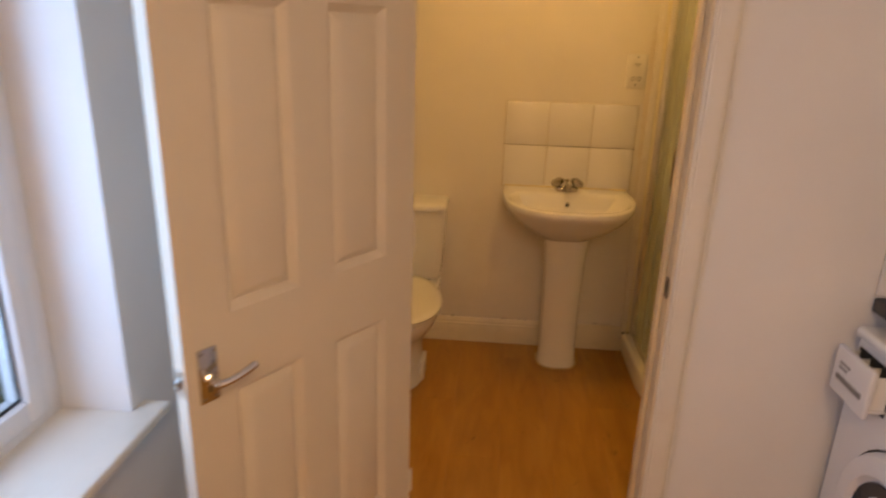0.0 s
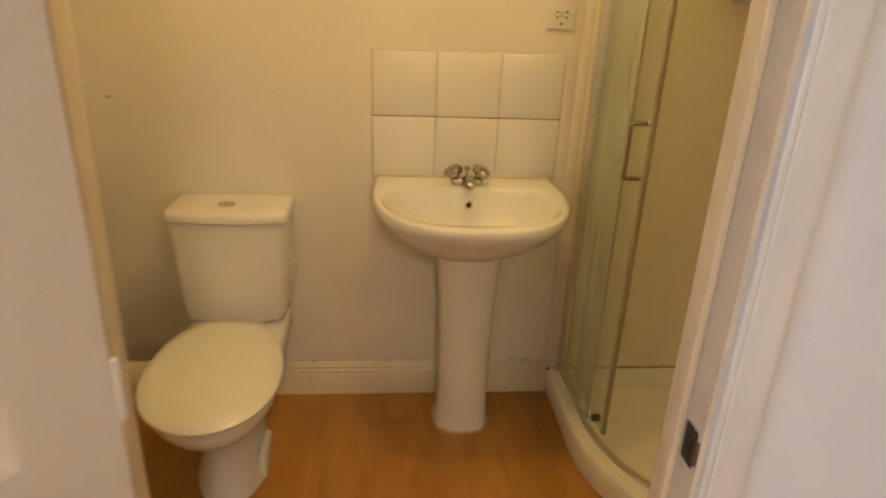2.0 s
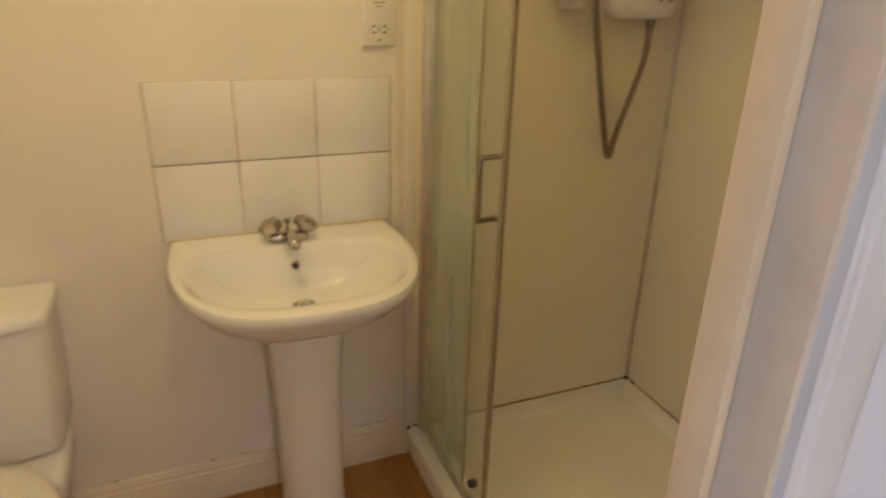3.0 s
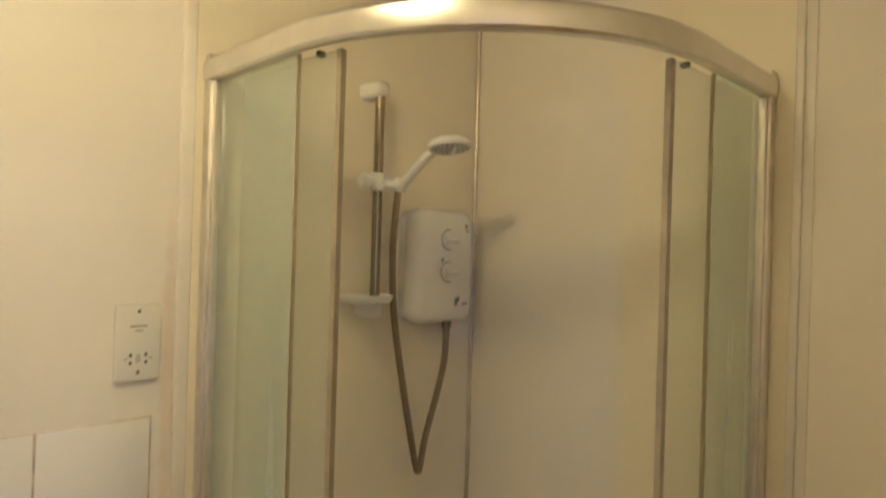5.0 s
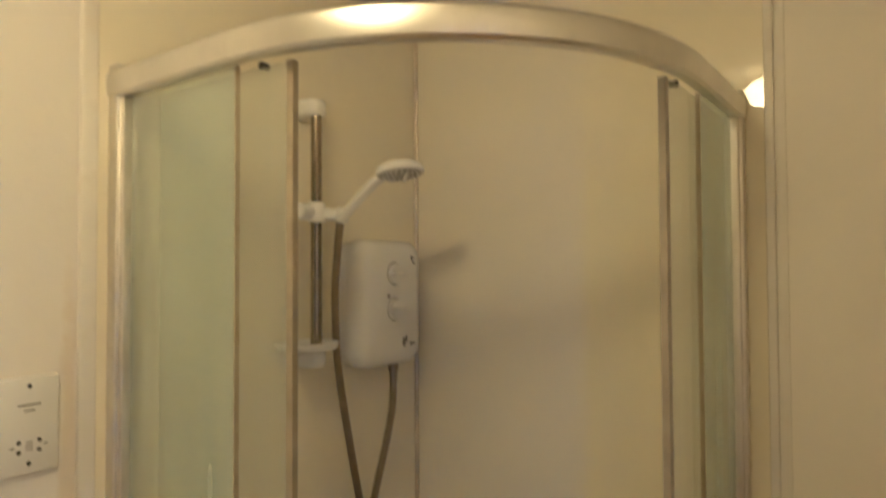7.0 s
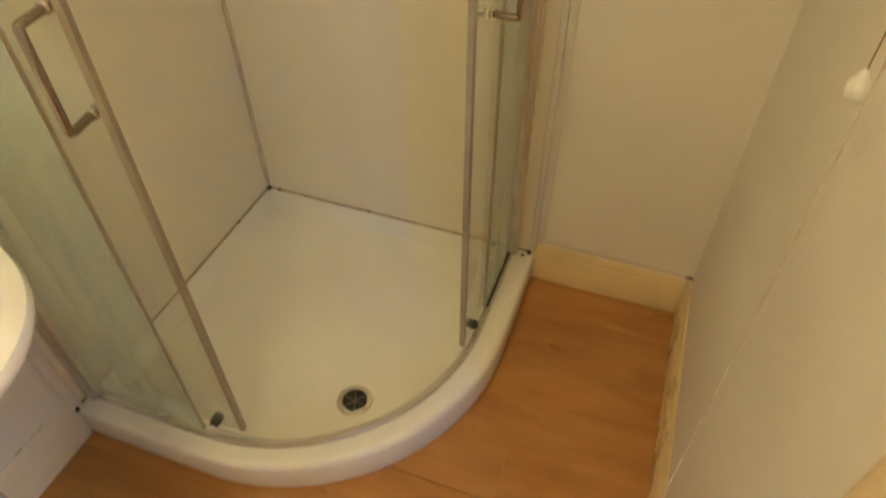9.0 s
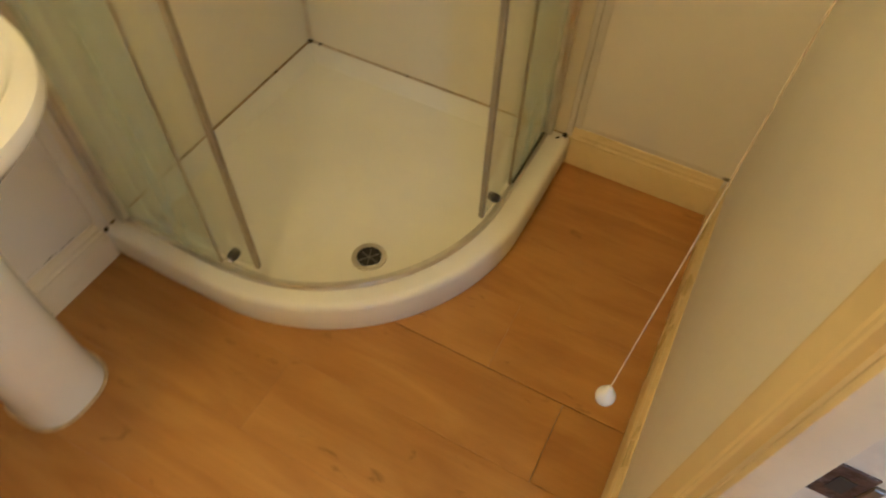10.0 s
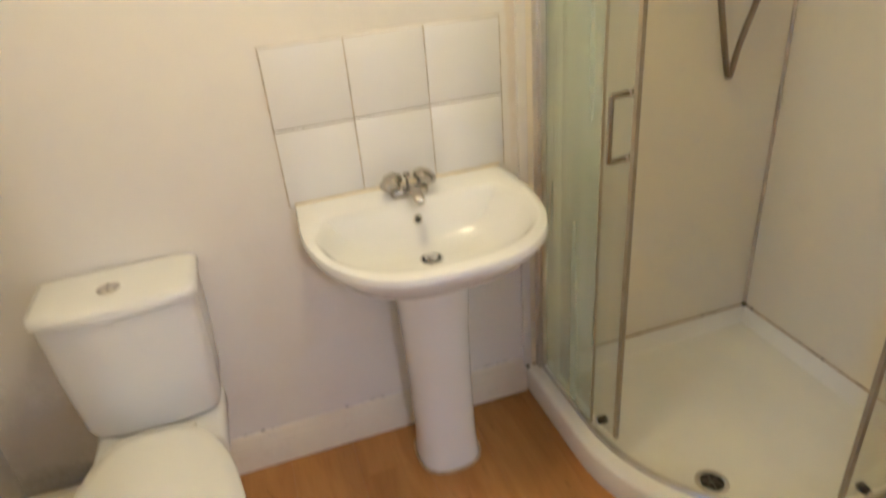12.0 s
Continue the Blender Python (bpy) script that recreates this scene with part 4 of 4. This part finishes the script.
def run(r, z0, z1, t, n=40, a0=180, a1=270, ends=True):
    """A band of thickness t along the enclosure: wall, flat, quarter round, flat, wall."""
    def line(rr):
        pts = [(CX - rr, YB - PT - 0.001)] if ends else []
        pts += [(CX + rr * math.cos(radians(a0 + (a1 - a0) * i / n)), CY + rr * math.sin(radians(a0 + (a1 - a0) * i / n))) for i in range(n + 1)]
        return pts + ([(XR - PT - 0.001, CY - rr)] if ends else [])
    o, i_ = line(r + t / 2), line(r - t / 2)
    return slab(o + i_[::-1], z0, z1)


def rail_band(profile, n=40):
    def at(d, z):
        pts = [(CX - R - d, YB - PT - 0.001, z)] + [(CX + (R + d) * math.cos(radians(180 + 90 * i / n)), CY + (R + d) * math.sin(radians(180 + 90 * i / n)), z) for i in range(n + 1)]
        return pts + [(XR - PT - 0.001, CY - R - d, z)]
    lines = [at(d, z) for d, z in profile]
    rings = [[ln[k] for ln in lines] for k in range(len(lines[0]))]
    return loft(rings)


keep(part("top_rail", rail_band([(-0.003, 1.9155), (0.013, 1.9155), (0.019, 1.920), (0.0215, 1.940), (0.019, 1.957), (0.012, 1.964), (-0.003, 1.964)]), satin, enc, "curved satin aluminium top rail", 30), enc)
keep(part("bottom_rail", rail_band([(-0.010, 0.1005), (0.008, 0.1005), (0.009, 0.106), (0.005, 0.114), (-0.007, 0.114), (-0.010, 0.109)]), post_metal, enc, "curved satin aluminium bottom rail", 30), enc)
for nm, b in (("wall_post", box(CX - R - 0.017, CX - R + 0.017, YB - PT - 0.030, YB - PT - 0.0008, 0.1006, 1.972, 0.004)), ("wall_post", box(XR - PT - 0.030, XR - PT - 0.0008, CY - R - 0.017, CY - R + 0.017, 0.1006, 1.972, 0.004)),
              ("glazing_strip", box(CX - R - 0.012, CX - R + 0.012, YB - PT - 0.044, YB - PT - 0.0305, 0.117, 1.915, 0.003)), ("glazing_strip", box(XR - PT - 0.044, XR - PT - 0.0305, CY - R - 0.012, CY - R + 0.012, 0.117, 1.915, 0.003))):
    keep(part(nm, b, post_metal, enc, "dull aluminium upright"), enc)
# fixed flat panes, whose film lets the lamp light through
keep(part("fixed_pane", box(CX - R + 0.002, CX - R + 0.008, 2.794, YB - PT - 0.045, 0.1165, 1.9155), shower_glass, enc, "hazy greenish fixed glass pane"), enc).visible_shadow = False
keep(part("fixed_pane", box(1.368, XR - PT - 0.045, CY - R + 0.002, CY - R + 0.008, 0.1165, 1.9155), shower_glass, enc, "hazy greenish fixed glass pane"), enc).visible_shadow = False
keep(part("pane_seal", box(CX - R + 0.001, CX - R + 0.0085, 2.7910, 2.7935, 0.1165, 1.9155), seal, enc, "grey plastic seal"), enc)
keep(part("pane_seal", box(1.3650, 1.3675, CY - R + 0.001, CY - R + 0.0085, 0.1165, 1.9155), seal, enc, "grey plastic seal"), enc)

keep(part("bottom_seal", box(1.372, XR - PT - 0.046, CY - R - 0.0035, CY - R + 0.0014, 0.1163, 0.1235, 0.0015, 1), black, enc, "black rubber bottom seal"), enc)


def sliding(side):
    """A curved sliding door, pushed back behind its fixed pane."""
    rr = R - (0.024 if side == "back" else 0.014)
    if side == "back":
        a0, a1 = 180.0, 191.2
    else:
        a0, a1 = 260.6, 270.0

    def line(q):
        arc = [(CX + q * math.cos(radians(a0 + (a1 - a0) * i / 8)), CY + q * math.sin(radians(a0 + (a1 - a0) * i / 8))) for i in range(9)]
        return [(CX - q, 3.02)] + arc if side == "back" else arc + [(1.58, CY - q)]
    o, i_ = line(rr + 0.003), line(rr - 0.003)
    door_ = keep(part("sliding_door", slab(o + i_[::-1], 0.122, 1.912), door_glass, enc, "curved hazy glass sliding door"), enc)
    e = radians(a1 if side == "back" else a0)
    radial, along = Vector((math.cos(e), math.sin(e), 0)), Vector((-math.sin(e), math.cos(e), 0)) * (1 if side == "back" else -1)
    p = Vector((CX, CY, 0)) + radial * rr
    edge = [(p + radial * a + along * b) for a, b in ((-0.006, -0.006), (0.006, -0.006), (0.006, 0.005), (-0.006, 0.005))]
    keep(part("edge_seal", slab([(v.x, v.y) for v in edge], 0.121, 1.913), seal, door_, "grey-white plastic edge seal"), enc)
    # pull handle
    hp = p - along * (0.018 if side == "back" else 0.064)
    hr = (hp - Vector((CX, CY, 0))).normalized()
    hp = Vector((CX, CY, 0)) + hr * rr
    za, zb = (0.958, 1.106) if side == "back" else (0.962, 1.106)
    grip = [hp + hr * 0.004 + Vector((0, 0, za)), hp + hr * 0.050 + Vector((0, 0, za)), hp + hr * 0.0545 + Vector((0, 0, za + 0.0015)), hp + hr * 0.056 + Vector((0, 0, za + 0.006)),
            hp + hr * 0.056 + Vector((0, 0, zb - 0.006)), hp + hr * 0.0545 + Vector((0, 0, zb - 0.0015)), hp + hr * 0.050 + Vector((0, 0, zb)), hp + hr * 0.004 + Vector((0, 0, zb))]
    keep(part("pull_handle", tube(grip, 0.0065, 12), dark_chrome, door_, "chrome D-shaped pull handle"), enc)
    for z in (za, zb):
        keep(part("handle_stud", turned(hp - hr * 0.018 + Vector((0, 0, z)), hr, [(0, 0.008), (0.002, 0.0095), (0.013, 0.0095), (0.015, 0.007)], 14), chrome, door_), enc)
        keep(part("handle_collar", turned(hp + hr * 0.0035 + Vector((0, 0, z)), hr, [(0, 0.0095), (0.005, 0.0095), (0.007, 0.007)], 14), chrome, door_), enc)
    # rollers at the top and the foot
    wp = p - along * (0.062 if side == "back" else 0.060)
    wr = (wp - Vector((CX, CY, 0))).normalized()
    wp = Vector((CX, CY, 0)) + wr * rr
    for z in (0.1375, 1.9165):
        keep(part("roller", turned(wp - wr * 0.016 + Vector((0, 0, z)), wr, [(0, 0.008), (0.004, 0.0125), (0.014, 0.0125), (0.023, 0.0125), (0.025, 0.011), (0.030, 0.010), (0.031, 0.006)] if z < 1 else [(0, 0.004), (0.003, 0.006), (0.014, 0.006), (0.016, 0.004)], 18), roller_black, door_, "dark metal roller"), enc)
        if z < 1:
            keep(part("roller_cap", turned(wp + wr * 0.019 + Vector((0, 0, z)), wr, [(0, 0.0095), (0.004, 0.0075)], 14), chrome, door_), enc)


sliding("back")
sliding("side")

# ---- electric shower, its rail, head and hose ----
es = thing("electric_shower", "white plastic electric shower unit on the wall panel", "electric shower", (1.435, YB - PT, 1.54))
yb = YB - PT - 0.0003


def pad(x0, x1, z0, z1, r, y):
    out = []
    for cx, cz, a0 in ((x1 - r, z1 - r, 0), (x0 + r, z1 - r, 90), (x0 + r, z0 + r, 180), (x1 - r, z0 + r, 270)):
        for i in range(9):
            a = radians(a0 + 90 * i / 8)
            out.append((cx + r * math.cos(a), y, cz + r * math.sin(a)))
    return out


keep(part("back_plate", loft([pad(1.337, 1.545, 1.388, 1.684, 0.03, yb), pad(1.337, 1.545, 1.388, 1.684, 0.03, yb - 0.030)]), white_plastic, es), es)
keep(part("cover", loft([pad(1.333, 1.549, 1.383, 1.689, 0.034, yb - 0.031), pad(1.331, 1.551, 1.381, 1.691, 0.035, yb - 0.040), pad(1.335, 1.547, 1.385, 1.687, 0.036, yb - 0.070), pad(1.343, 1.539, 1.394, 1.678, 0.038, yb - 0.084), pad(1.350, 1.520, 1.412, 1.660, 0.04, yb - 0.090), pad(1.39, 1.48, 1.46, 1.61, 0.04, yb - 0.092)]), white_plastic, es, smooth=50), es)
for z, tilt in ((1.607, 12), (1.521, -8)):
    c = (1.436, yb - 0.0905, z)
    keep(part("dial_ring", turned((c[0], c[1] + 0.003, c[2]), (0, -1, 0), [(0, 0.0290), (0.0036, 0.0290), (0.0050, 0.0275)], 28), grey_mark, es, "thin grey ring"), es)
    dial = keep(part("dial", turned(c, (0, -1, 0), [(0, 0.0262), (0.007, 0.0262), (0.012, 0.024), (0.013, 0.018)], 28), white_plastic, es, "white plastic dial"), es)
    keep(part("dial_grip", box(c[0] - 0.024, c[0] + 0.024, c[1] - 0.024, c[1] - 0.011, z - 0.006, z + 0.006, 0.004, 3), white_plastic, dial), es)
fy = yb - 0.0925
for x0, x1, z0, z1 in ((1.500, 1.504, 1.640, 1.652), (1.505, 1.513, 1.632, 1.637), (1.500, 1.512, 1.645, 1.648), (1.410, 1.416, 1.549, 1.559), (1.466, 1.474, 1.430, 1.450), (1.476, 1.481, 1.440, 1.455), (1.495, 1.513, 1.431, 1.436)):
    keep(part("marking", box(x0, x1, fy - 0.001, fy + 0.006, z0, z1), grey_mark, es, "small grey marking"), es)
keep(part("outlet", turned((1.478, yb - 0.05, 1.383), (0, 0, -1), [(0, 0.013), (0.018, 0.013), (0.020, 0.010), (0.042, 0.010)], 18), hose_metal, es, "metal hose outlet"), es)

riser = thing("shower_riser_rail", "chrome riser rail with white plastic brackets on the wall panel", "shower rail", (1.215, YB - PT, 1.7))
RX, RY = 1.217, YB - 0.062
keep(part("bar", turned((RX, RY, 1.425), (0, 0, 1), [(0, 0.0122), (0.555, 0.0122)], 18), bar_chrome, riser, "chrome bar"), riser)
for z, flip in ((1.975, 1), (1.425, -1)):
    rr_ = [pad(RX - 0.024, RX + 0.024, z - 0.022, z + 0.022, 0.012, yb), pad(RX - 0.023, RX + 0.023, z - 0.021, z + 0.021, 0.012, yb - 0.040), pad(RX - 0.020, RX + 0.020, z - 0.019, z + 0.019, 0.012, yb - 0.062), pad(RX - 0.012, RX + 0.012, z - 0.012, z + 0.012, 0.010, yb - 0.070)]
    keep(part("bracket", loft(rr_), white_plastic, riser, "white plastic bracket", 50), riser)
dish = [rect_ring(RX - 0.095, RX + 0.020, RY - 0.055, RY + 0.028, 1.448, 0.024), rect_ring(RX - 0.104, RX + 0.023, RY - 0.060, RY + 0.032, 1.456, 0.028), rect_ring(RX - 0.107, RX + 0.025, RY - 0.062, RY + 0.034, 1.466, 0.030),
        rect_ring(RX - 0.102, RX + 0.021, RY - 0.058, RY + 0.030, 1.466, 0.028), rect_ring(RX - 0.095, RX + 0.017, RY - 0.052, RY + 0.026, 1.455, 0.022)]
keep(part("soap_dish", loft(dish), white_plastic, riser, "white plastic soap dish", 50), riser)
keep(part("slider", turned((RX, RY, 1.722), (0, 0, 1), [(0, 0.017), (0.003, 0.020), (0.042, 0.020), (0.045, 0.017)], 20), white_plastic, riser, "white plastic slider"), riser)
keep(part("slider_knob", turned((RX - 0.014, RY, 1.744), (-1, 0.0, 0), [(0, 0.014), (0.018, 0.014), (0.020, 0.019), (0.036, 0.019), (0.039, 0.015)], 20), white_plastic, riser, "white plastic clamp knob"), riser)
keep(part("handset_holder", turned((RX + 0.010, RY - 0.006, 1.742), (0.75, -0.65, -0.05), [(0, 0.014), (0.030, 0.014), (0.034, 0.018), (0.056, 0.018), (0.060, 0.014)], 20), white_plastic, riser, "white plastic handset holder"), riser)

head = thing("hand_shower", "white plastic hand shower head resting in its holder", "hand shower", (1.25, 2.95, 1.76))
h0, h1 = Vector((1.252, RY - 0.040, 1.728)), Vector((1.262, 2.905, 1.822))
keep(part("handle", tube(spline([h0, h0 + (h1 - h0) * 0.35 + Vector((0, 0, 0.004)), h0 + (h1 - h0) * 0.7 + Vector((0, 0, 0.006)), h1], 5), 0.0115, 14), white_plastic, head), head)
ha = Vector((-0.04, -0.16, -1)).normalized()
hc = Vector((1.266, 2.872, 1.842))
keep(part("head", turned(hc, ha, [(0, 0.020), (0.005, 0.038), (0.011, 0.048), (0.018, 0.0515), (0.024, 0.0505), (0.027, 0.046)], 32), white_plastic, head, smooth=50), head)
keep(part("spray_plate", turned(hc + ha * 0.0265, ha, [(0, 0.045), (0.002, 0.044), (0.0025, 0.03)], 28), mat("spray_grey", (0.45, 0.44, 0.42), 0.4), head, "grey spray plate"), head)
hu = ha.orthogonal().normalized()
hv = ha.cross(hu)
for ring_r, cnt in ((0.016, 8), (0.027, 14), (0.037, 20)):
    for i in range(cnt):
        a = 2 * math.pi * i / cnt
        keep(part("nozzle", turned(hc + ha * 0.028 + hu * (ring_r * math.cos(a)) + hv * (ring_r * math.sin(a)), ha, [(0, 0.0026), (0.003, 0.0016)], 6), white_plastic, head), head)
keep(part("selector", tube([hc + ha * 0.022 + Vector((0.0, -0.02, 0)) + hv * 0, hc + ha * 0.044 + Vector((-0.006, -0.012, 0))], 0.004, 8), white_plastic, head), head)

hose = thing("shower_hose", "grey-brown metal shower hose hanging in a loop", "shower hose", (1.38, 3.06, 1.0))
line_ = spline([(1.252, RY - 0.038, 1.722), (1.252, RY - 0.030, 1.66), (1.262, RY - 0.012, 1.56), (1.288, RY + 0.005, 1.40), (1.330, RY + 0.008, 1.21), (1.368, RY + 0.008, 1.05), (1.384, RY + 0.008, 0.992), (1.390, RY + 0.008, 0.984), (1.397, RY + 0.008, 0.992),
                (1.414, RY + 0.008, 1.07), (1.448, RY + 0.004, 1.18), (1.470, RY, 1.27), (1.478, yb - 0.05, 1.335), (1.478, yb - 0.05, 1.345)], 8)
keep(part("hose_tube", tube(line_, 0.0090, 10), hose_metal, hose), hose)

# ---- pull cords and ceiling lamp ----
def pull_cord(top, foot, label, string_mat, tint):
    a, b = Vector(top), Vector(foot)
    d = (b - a).normalized()
    ob = thing("pull_cord", label, "pull cord", (a.x, a.y, ZC), group="pull cords by the door")
    keep(part("ceiling_rose", turned((a.x, a.y, ZC - 0.0003), (0, 0, -1), [(0, 0.042), (0.018, 0.042), (0.026, 0.036), (0.03, 0.012)], 28), white_plastic, ob, "white plastic pull switch"), ob)
    keep(part("string", tube([a, (a + b) / 2, b], 0.0009, 6), string_mat, ob, tint), ob)
    keep(part("knob", turned(b - d * 0.004, d, [(0, 0.0025), (0.003, 0.0045), (0.008, 0.0060), (0.013, 0.0100), (0.018, 0.0122), (0.024, 0.0124), (0.029, 0.0108), (0.032, 0.005)], 20), white_plastic, ob, "white plastic bell-shaped pull"), ob)


dirty_cord = mat("dirty_cord", (0.25, 0.20, 0.14), 0.8, vary=0.2, scale=60)
pull_cord((0.847, 1.866, ZC - 0.029), (0.653, 1.906, 0.655), "long yellowed tan cord with a white plastic pull near the floor", cord_mat, "thin yellowed cord")
pull_cord((0.948, 1.836, ZC - 0.029), (0.946, 1.835, 1.128), "short grubby cord with a white plastic bell-shaped pull", dirty_cord, "thin grubby brown cord")


def ceiling_light(x, y, r, m, label):
    ob = thing("ceiling_light", label, "ceiling light", (x, y, ZC), group="ceiling lights")
    keep(part("base", turned((x, y, ZC - 0.0003), (0, 0, -1), [(0, r * 0.8), (0.018, r * 0.8), (0.022, r * 0.75)], 32), white_plastic, ob), ob)
    keep(part("shade", turned((x, y, ZC - 0.0225), (0, 0, -1), [(0, r * 0.76), (0.010, r * 0.93), (0.030, r), (0.050, r * 0.92), (0.066, r * 0.66), (0.074, r * 0.3)], 32), m, ob, "glowing warm glass shade", 60), ob)


globe = thing("ceiling_light", "lit squat round glass light under the ceiling", "ceiling light", LAMP, group="ceiling lights")
keep(part("base", turned((LAMP[0], LAMP[1], ZC - 0.0003), (0, 0, -1), [(0, 0.052), (0.014, 0.052), (0.022, 0.044), (0.030, 0.030)], 32), white_plastic, globe), globe)
ball = [(0.058 * (1 - math.cos(math.pi * k / 16)) + 0.001 * k / 16, max(0.004, 0.102 * math.sin(math.pi * k / 16))) for k in range(17)]
keep(part("globe", turned((LAMP[0], LAMP[1], ZC - 0.020), (0, 0, -1), ball, 32), lamp_glass, globe, "glowing warm glass globe", 60), globe)
# Added out of view, at a chosen spot, to light the door and kitchen wall.
ceiling_light(0.35, -0.50, 0.12, added_kitchen_glass, "added unseen kitchen ceiling light with a lit round glass shade")

# ---- kitchen: worktop, tiles and washing machine ----
FX = 1.037
wt = thing("worktop", "black laminate kitchen worktop with a square edge", "worktop", (1.35, 0.5, 0.86))
keep(part("top", box(1.06, XR - 0.002, 0.0, YO - 0.010, 0.862, 0.900, 0.004), worktop_mat, wt), wt)
bm = box(1.064, XR - 0.001, YO - 0.0035, YO - 0.0003, 0.901, 1.50)
kt = structure("kitchen_tiles", bm, grout, "white glazed wall tiles above the worktop", "tiled wall")
tb = None
for r in range(3):
    for c in range(3):
        w0, w1 = 1.0645 + 0.2 * c, min(1.0645 + 0.2 * c + 0.197, XR - 0.003)
        if w1 - w0 < 0.19:
            part("tile", box(w0, w1, YO - 0.0085, YO - 0.001, 0.903 + 0.2 * r, 1.100 + 0.2 * r, 0.0018, 2), tile_glaze, kt)
            continue
        if tb is None:
            tb = part("tile", box(-0.0985, 0.0985, -0.0075, 0, -0.0985, 0.0985, 0.0018, 2), tile_glaze, kt)
            o = tb
        else:
            o = new("tile", tb.data)
            o.parent = kt
        o.location = (w0 + 0.0985, YO - 0.001, 1.0015 + 0.2 * r)

wm = thing("washing_machine", "white washing machine with its detergent drawer pulled out", "washing machine", (1.33, 1.40, 0))
MY0, MY1 = 1.095, 1.690
keep(part("cabinet", box(FX, XR - 0.01, MY0, MY1, 0.012, 0.795, 0.012, 3), appliance, wm), wm)
keep(part("top_panel", box(FX - 0.012, XR - 0.01, MY0 - 0.001, MY1 + 0.001, 0.796, 0.826, 0.012, 4), appliance, wm), wm)
for y in (MY0 + 0.06, MY1 - 0.06):
    for x in (FX + 0.06, XR - 0.07):
        keep(part("foot", turned((x, y, -0.0085), (0, 0, 1), [(0, 0.02), (0.021, 0.02)], 14), black, wm), wm)
c = (FX, 1.39, 0.41)
dr_ = keep(part("door_ring", turned((c[0] - 0.0005, c[1], c[2]), (-1, 0, 0), [(0, 0.195), (0.012, 0.195), (0.028, 0.185), (0.036, 0.165), (0.034, 0.140), (0.020, 0.128)], 40), appliance, wm, "white plastic door ring"), wm)
keep(part("door_glass", turned((c[0] - 0.0185, c[1], c[2]), (-1, 0, 0), [(0, 0.127), (0.006, 0.124), (0.003, 0.10), (-0.002, 0.05)], 36), dark_glass, dr_, "dark bowl glass"), wm)
gap = [Vector((FX - 0.001, c[1] + 0.200 * math.cos(radians(a)), c[2] + 0.200 * math.sin(radians(a)))) for a in range(0, 361, 9)]
keep(part("door_gap", tube(gap, 0.003, 6), black, wm, "dark gap round the door"), wm)
dw0, dw1, dz0, dz1, dx = 1.515, 1.672, 0.655, 0.775, FX - 0.040
keep(part("drawer_recess", box(FX - 0.0012, FX - 0.0003, dw0, dw1, dz0, dz1), black, wm, "dark drawer opening"), wm)
drawer = keep(part("drawer_front", box(dx - 0.014, dx, dw0 - 0.004, dw1 + 0.004, dz0 - 0.004, dz1 + 0.004, 0.005, 3), appliance, wm, "white drawer front"), wm)
for y0, y1 in ((dw0 + 0.004, dw0 + 0.007), (dw0 + 0.052, dw0 + 0.055), (dw0 + 0.102, dw0 + 0.105), (dw1 - 0.007, dw1 - 0.004)):
    keep(part("drawer_wall", box(dx + 0.0005, FX - 0.0015, y0, y1, dz0 + 0.02, dz1 - 0.012), white_plastic, drawer), wm)
keep(part("drawer_floor", box(dx + 0.0005, FX - 0.0015, dw0 + 0.0005, dw1 - 0.0005, dz0 + 0.012, dz0 + 0.0195), white_plastic, drawer), wm)
for z0, z1, y0, y1 in ((0.735, 0.741, 1.60, 1.65), (0.722, 0.728, 1.61, 1.65), (0.690, 0.705, 1.535, 1.655)):
    keep(part("drawer_marking", box(dx - 0.0148, dx - 0.0138, y0, y1, z0, z1), grey_mark, drawer, "grey printed marking"), wm)
dial = keep(part("program_dial", turned((FX - 0.0005, 1.36, 0.715), (-1, 0, 0), [(0, 0.032), (0.004, 0.032), (0.018, 0.026), (0.02, 0.02)], 28), appliance, wm, "white programme dial"), wm)
for i in range(12):
    a = 2 * math.pi * i / 12
    keep(part("dial_marking", box(FX - 0.001, FX - 0.0002, 1.36 + 0.046 * math.cos(a) - 0.003, 1.36 + 0.046 * math.cos(a) + 0.003, 0.715 + 0.046 * math.sin(a) - 0.0015, 0.715 + 0.046 * math.sin(a) + 0.0015), grey_mark, wm, "small grey marking"), wm)

# ---- floor planks, each a piece of its own ----
PW, PL = 0.195, 1.22
for col in range(-9, 5):
    x0 = 0.725 + PW * col
    if x0 > XR or x0 + PW < XL:
        continue
    off = 1.949 if col == 0 else 1.949 + 0.41 * ((col * 7) % 5) - 0.63
    k0 = off - PL * 5
    for k in range(9):
        y0, y1 = k0 + PL * k, k0 + PL * (k + 1)
        y0, y1 = max(y0, YK), min(y1, YB - 0.001)
        xa, xb = max(x0, XL + 0.001), min(x0 + PW, XR - 0.001)
        if y1 - y0 < 0.02 or xb - xa < 0.01:
            continue
        ga, gb = (0.0009 if col == 1 else 0.0001), (0.0009 if col == 0 else 0.0001)
        ge = 0.0007 if col == 0 else 0.0002
        part("plank", box(xa + ga, xb - gb, y0 + ge, y1 - ge, -0.0088, 0.0, 0.0002, 1), laminate_oak, floor)
